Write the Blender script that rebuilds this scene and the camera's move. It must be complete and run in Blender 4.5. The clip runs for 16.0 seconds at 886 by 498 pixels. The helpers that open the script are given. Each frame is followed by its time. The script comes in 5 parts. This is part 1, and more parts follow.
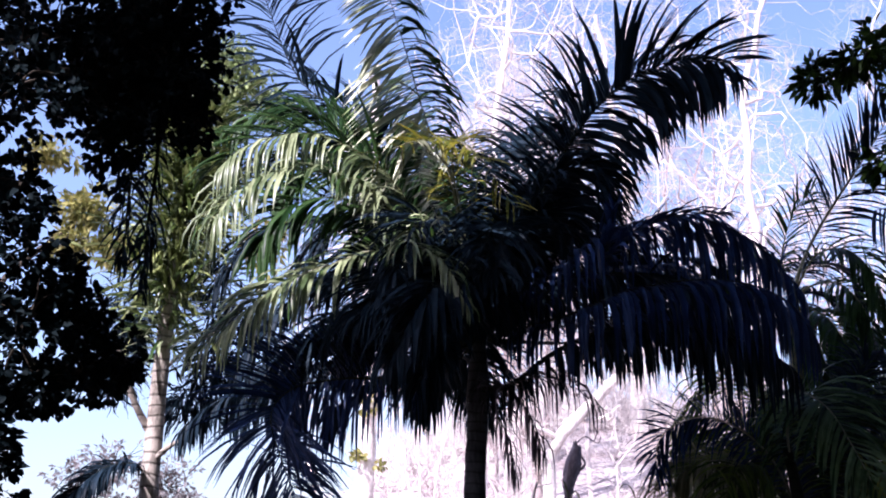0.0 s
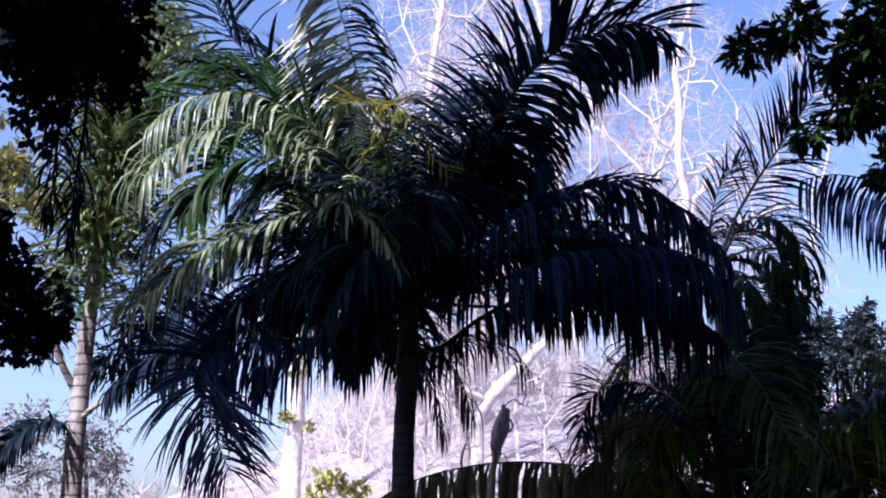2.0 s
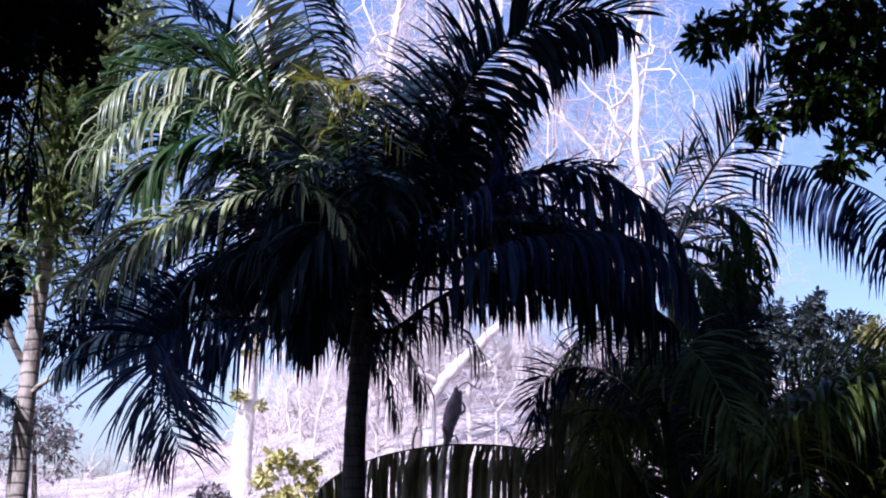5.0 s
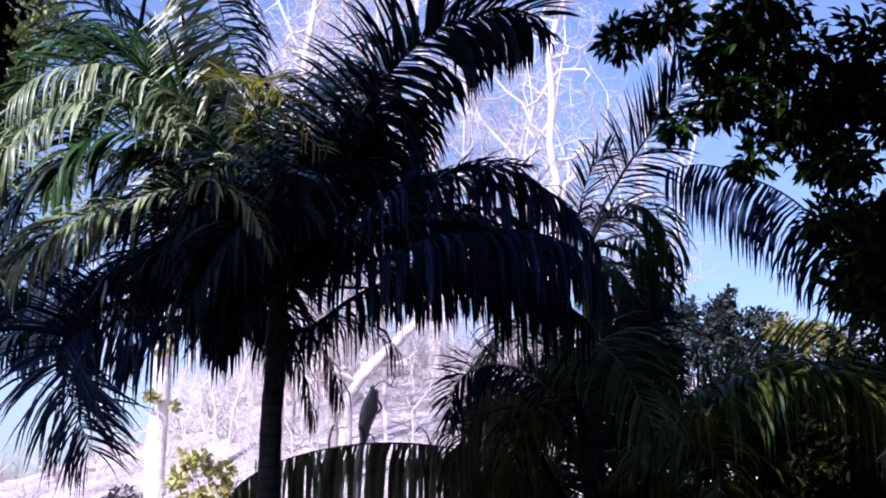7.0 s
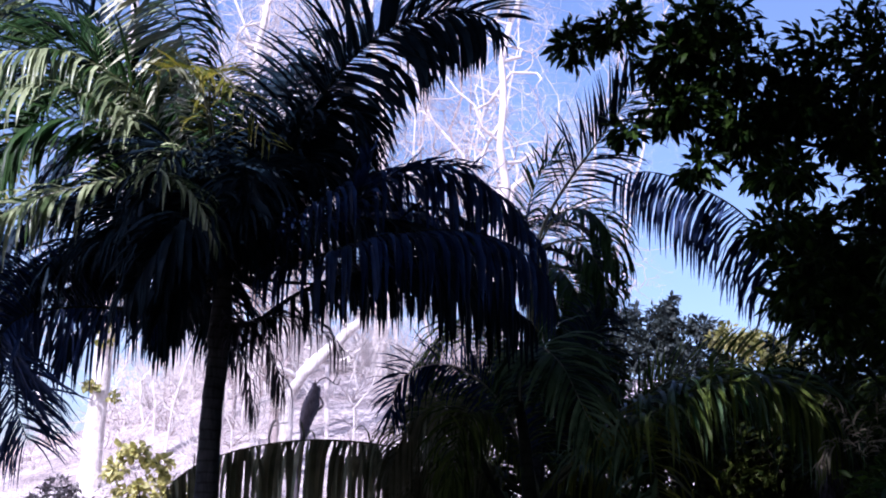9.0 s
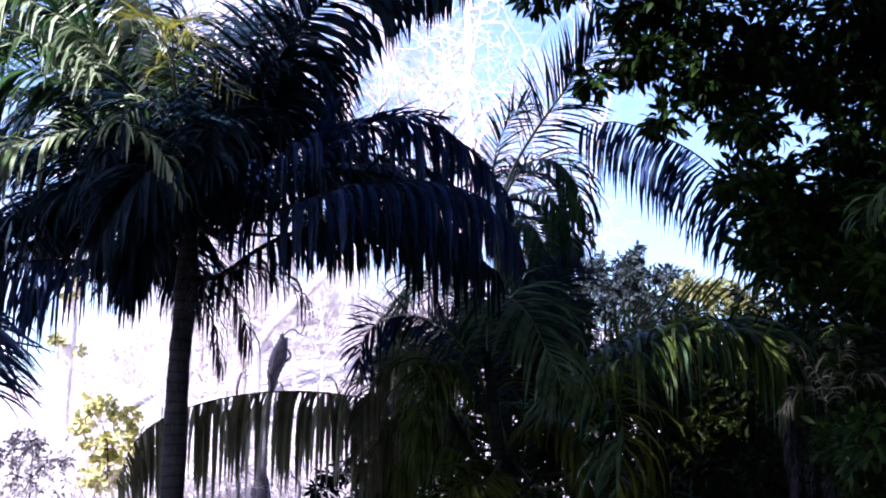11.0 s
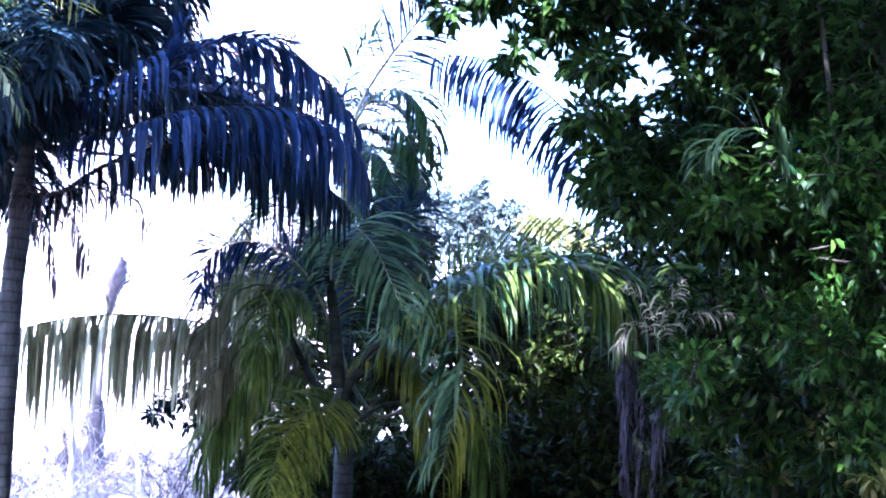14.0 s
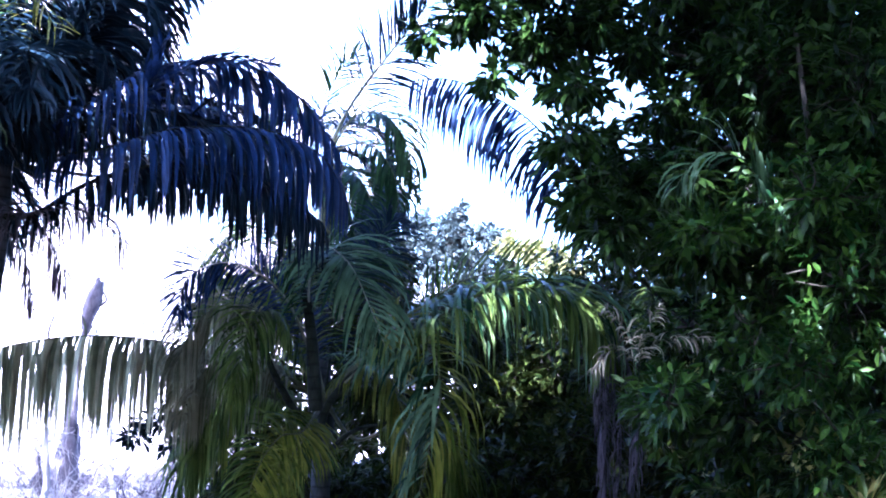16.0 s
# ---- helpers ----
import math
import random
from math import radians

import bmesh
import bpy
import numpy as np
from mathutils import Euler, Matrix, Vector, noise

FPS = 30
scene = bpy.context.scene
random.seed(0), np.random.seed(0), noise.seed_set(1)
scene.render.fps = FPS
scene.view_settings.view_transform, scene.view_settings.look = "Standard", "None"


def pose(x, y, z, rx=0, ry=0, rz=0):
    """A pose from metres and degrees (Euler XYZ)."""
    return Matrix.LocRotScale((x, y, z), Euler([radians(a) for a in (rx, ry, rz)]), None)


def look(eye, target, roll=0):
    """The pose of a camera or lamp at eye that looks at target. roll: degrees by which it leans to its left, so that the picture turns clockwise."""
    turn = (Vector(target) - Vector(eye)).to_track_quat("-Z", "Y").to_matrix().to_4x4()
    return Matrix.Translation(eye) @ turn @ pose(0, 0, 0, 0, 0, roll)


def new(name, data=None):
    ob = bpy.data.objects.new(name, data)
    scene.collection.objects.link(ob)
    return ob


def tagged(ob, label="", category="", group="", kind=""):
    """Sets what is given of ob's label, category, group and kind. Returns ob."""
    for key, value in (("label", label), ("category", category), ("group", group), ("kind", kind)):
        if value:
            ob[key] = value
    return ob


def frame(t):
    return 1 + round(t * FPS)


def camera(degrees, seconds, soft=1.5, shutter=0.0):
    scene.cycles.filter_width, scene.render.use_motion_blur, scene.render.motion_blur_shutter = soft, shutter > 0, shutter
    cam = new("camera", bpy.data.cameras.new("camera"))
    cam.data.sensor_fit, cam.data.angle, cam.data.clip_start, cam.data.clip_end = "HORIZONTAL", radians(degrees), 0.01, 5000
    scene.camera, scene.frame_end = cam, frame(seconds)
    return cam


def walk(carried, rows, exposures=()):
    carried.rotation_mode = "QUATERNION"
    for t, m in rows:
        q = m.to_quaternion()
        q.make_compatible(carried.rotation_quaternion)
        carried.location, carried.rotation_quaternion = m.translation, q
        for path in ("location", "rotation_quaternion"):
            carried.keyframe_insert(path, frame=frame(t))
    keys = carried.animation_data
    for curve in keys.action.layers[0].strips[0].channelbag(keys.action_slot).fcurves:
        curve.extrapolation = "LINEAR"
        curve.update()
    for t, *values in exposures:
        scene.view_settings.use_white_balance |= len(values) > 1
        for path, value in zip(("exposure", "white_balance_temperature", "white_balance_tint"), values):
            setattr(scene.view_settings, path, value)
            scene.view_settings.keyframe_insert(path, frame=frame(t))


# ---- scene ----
# ---------------------------------------------------------------- camera
def standing(turn, tilt, lean):
    """Someone stands still at the origin, eyes at 1.6 m: turned to the right, tilted up, leaning (degrees)."""
    return pose(0, 0, 1.6, 90 + tilt, 0, -turn) @ pose(0, 0, 0, 0, 0, -lean)


cam = camera(38, 16.0, soft=1.95)
walk(cam, [
    (0.0, standing(0.00, 15.00, 0.01)),
    (0.5, standing(0.99, 15.48, -0.34)),
    (1.0, standing(2.53, 14.75, -0.65)),
    (1.5, standing(2.44, 13.37, -0.43)),
    (2.0, standing(3.13, 13.34, -0.10)),
    (2.5, standing(4.22, 13.26, -0.39)),
    (3.0, standing(4.14, 13.21, -0.99)),
    (3.2, standing(4.04, 12.74, -0.86)),
    (5.5, standing(6.01, 12.42, -0.48)),
    (6.0, standing(7.30, 11.52, 0.32)),
    (6.5, standing(7.66, 11.82, 0.24)),
    (7.0, standing(8.98, 12.52, 0.06)),
    (7.5, standing(10.19, 12.72, -0.44)),
    (8.0, standing(10.47, 12.75, -0.79)),
    (8.5, standing(10.92, 13.05, -1.02)),
    (9.0, standing(11.40, 12.51, -1.28)),
    (9.2, standing(11.59, 12.49, -1.21)),
    (11.3, standing(13.29, 10.01, -0.68)),
    (11.5, standing(13.91, 9.82, -1.03)),
    (12.0, standing(15.61, 8.42, -1.30)),
    (12.5, standing(17.10, 7.34, -1.60)),
    (13.0, standing(17.77, 6.62, -1.55)),
    (13.5, standing(18.74, 6.55, -1.72)),
    (14.0, standing(19.93, 7.36, -1.62)),
    (14.5, standing(20.69, 7.92, -1.63)),
    (15.0, standing(20.50, 8.16, -1.65)),
    (15.5, standing(20.79, 8.27, -1.84)),
    (16.0, standing(20.88, 8.39, -1.74)),
], exposures=[
    (0.0, 1.28, 5750, 31), (0.5, 1.3, 5650, 32), (1.0, 0.95, 5400, 32), (1.5, 0.82, 5350, 32), (9.2, 0.84, 5350, 32), (11.3, 1.8, 5250, 30), (11.6, 1.95, 5250, 30), (12.0, 2.4, 5150, 30),
    (12.5, 3.35, 4850, 27), (13.0, 4.05, 4720, 26), (13.5, 4.38, 4720, 25), (14.5, 4.52, 4720, 25), (15.5, 4.12, 4670, 25), (16.0, 3.98, 4670, 25)])

# ---------------------------------------------------------------- light
TO_SUN = Vector((-0.47, -0.58, 0.72)).normalized()
world = bpy.data.worlds.new("world")
scene.world = world
world.use_nodes = True
wn, wl = world.node_tree.nodes, world.node_tree.links
sky = wn.new("ShaderNodeTexSky")
sky.sky_type = "NISHITA"
sky.sun_disc = False
sky.sun_elevation = math.asin(TO_SUN.z)
sky.sun_rotation = math.atan2(TO_SUN.x, TO_SUN.y)
sky.air_density, sky.dust_density, sky.ozone_density = 1.0, 2.0, 1.0
wn["Background"].inputs["Strength"].default_value = 0.11
wl.new(sky.outputs["Color"], wn["Background"].inputs["Color"])
sun_data = bpy.data.lights.new("sun", "SUN")
sun_data.energy, sun_data.angle, sun_data.color = 4.6, radians(0.53), (1.0, 0.95, 0.87)
sun = new("sun", sun_data)
sun.matrix_world = look(TO_SUN * 60, (0, 0, 0))


# ---------------------------------------------------------------- materials
def nodes_of(name):
    m = bpy.data.materials.new(name)
    m.use_nodes = True
    return m, m.node_tree.nodes, m.node_tree.links


def leaf_material(name, dark, light, roughness=0.38, through_light=0.25, stain=(0.16, 0.12, 0.04), stained=0.0, scale=5.0, gloss=0.4):
    """Leaf blades: every leaf its own green between dark and light, mottled, glossy, letting some light through."""
    m, n, l = nodes_of(name)
    p = n["Principled BSDF"]
    geo = n.new("ShaderNodeNewGeometry")
    obj = n.new("ShaderNodeObjectInfo")
    add = n.new("ShaderNodeMath")
    add.operation = "ADD"
    l.new(geo.outputs["Random Per Island"], add.inputs[0])
    l.new(obj.outputs["Random"], add.inputs[1])
    half = n.new("ShaderNodeMath")
    half.operation = "FRACT"
    l.new(add.outputs[0], half.inputs[0])
    ramp = n.new("ShaderNodeValToRGB")
    ramp.color_ramp.elements[0].color = (*dark, 1)
    ramp.color_ramp.elements[1].color = (*light, 1)
    ramp.color_ramp.elements[0].position = 0.15
    l.new(half.outputs[0], ramp.inputs[0])
    tex = n.new("ShaderNodeTexCoord")
    blot = n.new("ShaderNodeTexNoise")
    blot.inputs["Scale"].default_value = scale
    blot.inputs["Detail"].default_value = 5
    l.new(tex.outputs["Object"], blot.inputs["Vector"])
    shade = n.new("ShaderNodeMapRange")
    shade.inputs["From Min"].default_value, shade.inputs["From Max"].default_value = 0.3, 0.7
    shade.inputs["To Min"].default_value, shade.inputs["To Max"].default_value = 0.65, 1.3
    l.new(blot.outputs["Fac"], shade.inputs["Value"])
    mul = n.new("ShaderNodeVectorMath")
    mul.operation = "SCALE"
    l.new(ramp.outputs["Color"], mul.inputs[0])
    l.new(shade.outputs["Result"], mul.inputs["Scale"])
    mix = n.new("ShaderNodeMix")
    mix.data_type = "RGBA"
    l.new(mul.outputs[0], mix.inputs["A"])
    mix.inputs["B"].default_value = (*stain, 1)
    old = n.new("ShaderNodeMapRange")
    old.inputs["From Min"].default_value, old.inputs["From Max"].default_value = 0.55, 0.75
    old.inputs["To Max"].default_value = stained
    fine = n.new("ShaderNodeTexNoise")
    fine.inputs["Scale"].default_value = scale * 4
    fine.inputs["Detail"].default_value = 3
    l.new(tex.outputs["Object"], fine.inputs["Vector"])
    l.new(fine.outputs["Fac"], old.inputs["Value"])
    l.new(old.outputs["Result"], mix.inputs["Factor"])
    l.new(mix.outputs["Result"], p.inputs["Base Color"])
    p.inputs["Roughness"].default_value = roughness
    p.inputs["Specular IOR Level"].default_value = gloss
    tr = n.new("ShaderNodeBsdfTranslucent")
    l.new(mix.outputs["Result"], tr.inputs["Color"])
    both = n.new("ShaderNodeMixShader")
    both.inputs[0].default_value = through_light
    l.new(p.outputs[0], both.inputs[1])
    l.new(tr.outputs[0], both.inputs[2])
    l.new(both.outputs[0], n["Material Output"].inputs["Surface"])
    return m


def bark_material(name, dark, light, scale=3.0, rings=0.0, roughness=0.85, ring_depth=0.6):
    """Bark: patchy at two scales, cracked along the stem, with leaf scars as rings where rings > 0 (per metre)."""
    m, n, l = nodes_of(name)
    p = n["Principled BSDF"]
    tex = n.new("ShaderNodeTexCoord")
    stretch = n.new("ShaderNodeMapping")
    stretch.inputs["Scale"].default_value = (1, 1, 0.25)
    l.new(tex.outputs["Object"], stretch.inputs["Vector"])
    big = n.new("ShaderNodeTexNoise")
    big.inputs["Scale"].default_value = scale
    big.inputs["Detail"].default_value = 6
    l.new(tex.outputs["Object"], big.inputs["Vector"])
    grain = n.new("ShaderNodeTexNoise")
    grain.inputs["Scale"].default_value = scale * 9
    grain.inputs["Detail"].default_value = 8
    l.new(stretch.outputs[0], grain.inputs["Vector"])
    mixf = n.new("ShaderNodeMath")
    mixf.operation = "MULTIPLY_ADD"
    l.new(big.outputs["Fac"], mixf.inputs[0])
    mixf.inputs[1].default_value = 0.6
    scaled = n.new("ShaderNodeMath")
    scaled.operation = "MULTIPLY"
    scaled.inputs[1].default_value = 0.4
    l.new(grain.outputs["Fac"], scaled.inputs[0])
    l.new(scaled.outputs[0], mixf.inputs[2])
    ramp = n.new("ShaderNodeValToRGB")
    ramp.color_ramp.elements[0].color, ramp.color_ramp.elements[1].color = (*dark, 1), (*light, 1)
    ramp.color_ramp.elements[0].position, ramp.color_ramp.elements[1].position = 0.36, 0.6
    l.new(mixf.outputs[0], ramp.inputs[0])
    colour = ramp.outputs["Color"]
    height = grain.outputs["Fac"]
    if rings:
        wave = n.new("ShaderNodeTexWave")
        wave.bands_direction = "Z"
        wave.inputs["Scale"].default_value = rings / 6.2832 * 2
        wave.inputs["Distortion"].default_value = 3.0
        wave.inputs["Detail"].default_value = 2
        l.new(tex.outputs["Object"], wave.inputs["Vector"])
        sharp = n.new("ShaderNodeMapRange")
        sharp.inputs["From Min"].default_value, sharp.inputs["From Max"].default_value = 0.0, 0.18
        sharp.inputs["To Min"].default_value = ring_depth
        l.new(wave.outputs["Fac"], sharp.inputs["Value"])
        mul = n.new("ShaderNodeVectorMath")
        mul.operation = "SCALE"
        l.new(colour, mul.inputs[0])
        l.new(sharp.outputs["Result"], mul.inputs["Scale"])
        colour = mul.outputs[0]
        height = sharp.outputs["Result"]
    l.new(colour, p.inputs["Base Color"])
    p.inputs["Roughness"].default_value = roughness
    p.inputs["Specular IOR Level"].default_value = 0.2
    bump = n.new("ShaderNodeBump")
    bump.inputs["Strength"].default_value = 0.5
    bump.inputs["Distance"].default_value = 0.02
    l.new(height, bump.inputs["Height"])
    l.new(bump.outputs[0], p.inputs["Normal"])
    return m


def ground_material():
    """Leaf-litter brown near by, darkened to stand in for shade and cut bounced light; bleached grass and pinkish earth
    on the slope beyond.
    """
    m, n, l = nodes_of("dry_ground")
    p = n["Principled BSDF"]
    tex = n.new("ShaderNodeTexCoord")
    a = n.new("ShaderNodeTexNoise")
    a.inputs["Scale"].default_value, a.inputs["Detail"].default_value = 0.35, 8
    b = n.new("ShaderNodeTexNoise")
    b.inputs["Scale"].default_value, b.inputs["Detail"].default_value = 6.0, 8
    for q in (a, b):
        l.new(tex.outputs["Object"], q.inputs["Vector"])
    ra = n.new("ShaderNodeValToRGB")
    ra.color_ramp.elements[0].color, ra.color_ramp.elements[1].color = (0.32, 0.26, 0.25, 1), (0.66, 0.58, 0.56, 1)
    ra.color_ramp.elements[0].position, ra.color_ramp.elements[1].position = 0.35, 0.65
    l.new(a.outputs["Fac"], ra.inputs[0])
    rb = n.new("ShaderNodeMapRange")
    rb.inputs["From Min"].default_value, rb.inputs["From Max"].default_value = 0.35, 0.65
    rb.inputs["To Min"].default_value, rb.inputs["To Max"].default_value = 0.5, 1.25
    l.new(b.outputs["Fac"], rb.inputs["Value"])
    mul = n.new("ShaderNodeVectorMath")
    mul.operation = "SCALE"
    l.new(ra.outputs["Color"], mul.inputs[0])
    l.new(rb.outputs["Result"], mul.inputs["Scale"])
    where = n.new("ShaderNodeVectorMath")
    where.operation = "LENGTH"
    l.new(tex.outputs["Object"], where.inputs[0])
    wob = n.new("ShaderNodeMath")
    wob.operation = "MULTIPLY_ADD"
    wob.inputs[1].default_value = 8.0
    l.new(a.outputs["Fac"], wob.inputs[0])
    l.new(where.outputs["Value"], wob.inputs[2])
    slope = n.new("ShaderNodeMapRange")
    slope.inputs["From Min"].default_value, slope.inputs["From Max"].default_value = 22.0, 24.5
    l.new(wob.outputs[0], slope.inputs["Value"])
    # dark tone of the near ground, with the palms' shade put into it
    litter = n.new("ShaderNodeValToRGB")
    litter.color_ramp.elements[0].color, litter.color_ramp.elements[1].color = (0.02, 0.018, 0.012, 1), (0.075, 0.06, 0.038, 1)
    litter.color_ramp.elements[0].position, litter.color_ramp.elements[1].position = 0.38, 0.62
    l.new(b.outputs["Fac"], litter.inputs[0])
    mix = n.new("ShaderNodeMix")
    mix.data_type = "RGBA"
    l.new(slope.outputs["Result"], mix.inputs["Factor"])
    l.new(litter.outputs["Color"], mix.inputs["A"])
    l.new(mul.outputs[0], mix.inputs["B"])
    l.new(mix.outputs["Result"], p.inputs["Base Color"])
    p.inputs["Roughness"].default_value = 0.95
    bump = n.new("ShaderNodeBump")
    bump.inputs["Distance"].default_value = 0.15
    l.new(b.outputs["Fac"], bump.inputs["Height"])
    l.new(bump.outputs[0], p.inputs["Normal"])
    return m


# palm leaves near-black in colour, to carry the crown's shade
PALM_SHADED = leaf_material("palm_leaf_shaded", (0.005, 0.012, 0.019), (0.019, 0.035, 0.052), 0.45, 0.14, gloss=0.06)
# blue sky sheen on shaded fronds, put into the leaf colour
PALM_SKYLIT = leaf_material("palm_leaf_skylit_blue", (0.007, 0.018, 0.056), (0.03, 0.06, 0.17), 0.45, 0.12, gloss=0.16)
# palm leaves brightened in colour where sun strikes the fronds
PALM_SUNLIT = leaf_material("palm_leaf_sunlit", (0.03, 0.07, 0.014), (0.42, 0.48, 0.26), 0.32, 0.25, stained=0.3, gloss=0.4)
# paler, glossier green: light on these leaflets put into the colour
PALM_TEAL = leaf_material("palm_leaf_lit_pale_green", (0.012, 0.04, 0.014), (0.17, 0.27, 0.13), 0.34, 0.35, stained=0.25, gloss=0.16)
# shrub leaves darkened so that the undergrowth's shade is in their colour
UNDER_SHADED = leaf_material("shrub_leaf_shaded", (0.007, 0.013, 0.002), (0.036, 0.05, 0.008), 0.5, 0.25, stained=0.4, gloss=0.08)
PALM_YELLOW = leaf_material("palm_leaf_yellowing", (0.08, 0.1, 0.008), (0.27, 0.24, 0.022), 0.42, 0.3, (0.3, 0.2, 0.08), 0.4)
PALM_OLIVE = leaf_material("palm_leaf_olive", (0.03, 0.06, 0.009), (0.2, 0.26, 0.055), 0.36, 0.48, stained=0.3, gloss=0.16)
PALM_LIME = leaf_material("palm_leaf_lime", (0.03, 0.066, 0.008), (0.15, 0.19, 0.035), 0.34, 0.45, stained=0.3, gloss=0.2)
# brightest palm leaf: sun glare on the pale rows put into the colour
PALM_SUN_PALE = leaf_material("palm_leaf_sun_pale", (0.16, 0.2, 0.09), (0.74, 0.74, 0.54), 0.3, 0.2, stained=0.3, gloss=0.45)
PALM_GREEN = leaf_material("palm_leaf_mid_green", (0.012, 0.035, 0.01), (0.05, 0.1, 0.03), 0.38, 0.25, gloss=0.14)
# golden olive, lightened to include the sun flecks on these fronds
PALM_GOLD = leaf_material("palm_leaf_sun_flecked_gold", (0.06, 0.09, 0.01), (0.26, 0.27, 0.036), 0.34, 0.45, stained=0.3, gloss=0.2)
PALM_TAN = leaf_material("palm_leaf_fading_tan", (0.12, 0.125, 0.065), (0.36, 0.34, 0.21), 0.45, 0.6, stained=0.4, gloss=0.2)
FAR_BROWN = leaf_material("far_leaf_brownish", (0.13, 0.118, 0.115), (0.28, 0.255, 0.245), 0.7, 0.2)
CLIMBER = leaf_material("climber_leaf", (0.05, 0.085, 0.018), (0.3, 0.34, 0.12), 0.4, 0.3, stained=0.4)
SUN_GREEN = leaf_material("leaf_pale_green", (0.13, 0.18, 0.06), (0.36, 0.42, 0.18), 0.45, 0.3)
# dead straw tone, brightened to take the place of a sun fleck
STRAW = leaf_material("straw_dead_leaf_sunlit", (0.1, 0.085, 0.05), (0.42, 0.37, 0.26), 0.6, 0.35)
DEAD_LEAF = leaf_material("dead_palm_leaf", (0.03, 0.026, 0.034), (0.13, 0.11, 0.135), 0.8, 0.12)
# near-black leaf colour that holds the deep shade itself
BROAD_SHADED = leaf_material("round_leaf_shaded", (0.003, 0.007, 0.008), (0.009, 0.017, 0.02), 0.7, 0.1, gloss=0.06)
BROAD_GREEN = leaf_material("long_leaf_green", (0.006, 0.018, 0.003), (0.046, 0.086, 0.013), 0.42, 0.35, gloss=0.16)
# brightened copy of the long leaf, sun dapple put into its colour
BROAD_DAPPLED = leaf_material("long_leaf_sun_dappled", (0.012, 0.045, 0.006), (0.08, 0.15, 0.018), 0.4, 0.4, gloss=0.25)
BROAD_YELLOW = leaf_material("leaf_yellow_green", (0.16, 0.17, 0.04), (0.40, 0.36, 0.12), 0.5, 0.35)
SUN_YELLOW = leaf_material("leaf_bright_yellow", (0.34, 0.33, 0.09), (0.72, 0.66, 0.28), 0.5, 0.3)
FAR_GREEN = leaf_material("far_leaf_grey_green", (0.018, 0.028, 0.03), (0.06, 0.075, 0.065), 0.6, 0.2)
PALM_BARK = bark_material("palm_bark_dark", (0.035, 0.038, 0.043), (0.1, 0.103, 0.112), 4.0, 9.0)
# dark green stem, also the shade-darkened copy of the leaf stalk
STEM_DARK = bark_material("shaded_stem_dark_green", (0.008, 0.011, 0.008), (0.028, 0.034, 0.024), 5.0, 7.0)
GREY_BARK = bark_material("grey_ringed_bark", (0.16, 0.135, 0.11), (0.5, 0.44, 0.37), 5.0, 7.0, ring_depth=0.4)
BROWN_BARK = bark_material("brown_bark", (0.02, 0.017, 0.013), (0.075, 0.06, 0.045), 6.0)
PALE_BARK = bark_material("pale_bare_bark", (0.46, 0.40, 0.38), (0.76, 0.69, 0.66), 1.6)
WHITE_BARK = bark_material("white_smooth_bark", (0.36, 0.31, 0.28), (0.78, 0.72, 0.68), 2.5)
DUN_BARK = bark_material("weathered_grey_bark", (0.07, 0.058, 0.068), (0.19, 0.16, 0.18), 4.0)
TWIG_BARK = bark_material("dry_twig_bark", (0.19, 0.15, 0.145), (0.42, 0.35, 0.335), 1.5)
RACHIS = bark_material("green_leaf_stalk", (0.05, 0.06, 0.025), (0.13, 0.13, 0.06), 9.0, roughness=0.45)
RACHIS_PALE = bark_material("pale_leaf_stalk", (0.2, 0.2, 0.12), (0.42, 0.40, 0.28), 9.0, roughness=0.5)
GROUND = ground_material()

# ---------------------------------------------------------------- building helpers
rng = np.random.default_rng(7)


def thing(name, loc, label, category, group="", kind=""):
    e = new(name)
    e.location = loc
    e.empty_display_size = 0.2
    return tagged(e, label, category, group, kind)


def part(name, data, material, parent, label=""):
    if material is not None and not data.materials:
        data.materials.append(material)
    ob = new(name, data)
    ob.parent = parent
    if parent.type == "EMPTY":
        ob.matrix_parent_inverse = Matrix.Translation(-Vector(parent.location))
    return tagged(ob, label)


class Soup:
    """Collects vertices and faces for one mesh."""

    def __init__(self):
        self.v, self.f, self.n = [], [], 0

    def add(self, v, f):
        self.v.append(np.asarray(v, float))
        self.f.append(np.asarray(f, int) + self.n)
        self.n += len(v)

    def mesh(self, name, smooth=True):
        me = bpy.data.meshes.new(name)
        v = np.concatenate(self.v)
        loops = np.concatenate([f.ravel() for f in self.f])
        sizes = np.concatenate([np.full(len(f), f.shape[1]) for f in self.f])
        me.vertices.add(len(v))
        me.vertices.foreach_set("co", v.ravel())
        me.loops.add(len(loops))
        me.loops.foreach_set("vertex_index", loops.astype(np.int32))
        me.polygons.add(len(sizes))
        me.polygons.foreach_set("loop_start", np.concatenate([[0], np.cumsum(sizes)[:-1]]).astype(np.int32))
        me.polygons.foreach_set("use_smooth", np.full(len(sizes), smooth))
        me.update(calc_edges=True)
        me.validate()
        return me


def smooth_line(ctrl, n):
    """Catmull-Rom through the control points, n points evenly spaced."""
    c = np.asarray(ctrl, float)
    c = np.vstack([2 * c[0] - c[1], c, 2 * c[-1] - c[-2]])
    out = []
    for i in range(1, len(c) - 2):
        u = np.linspace(0, 1, 24, endpoint=False)[:, None]
        a, b, d, e = c[i - 1], c[i], c[i + 1], c[i + 2]
        out.append(0.5 * (2 * b + (d - a) * u + (2 * a - 5 * b + 4 * d - e) * u ** 2 + (3 * b - a - 3 * d + e) * u ** 3))
    p = np.vstack(out + [c[-2:-1]])
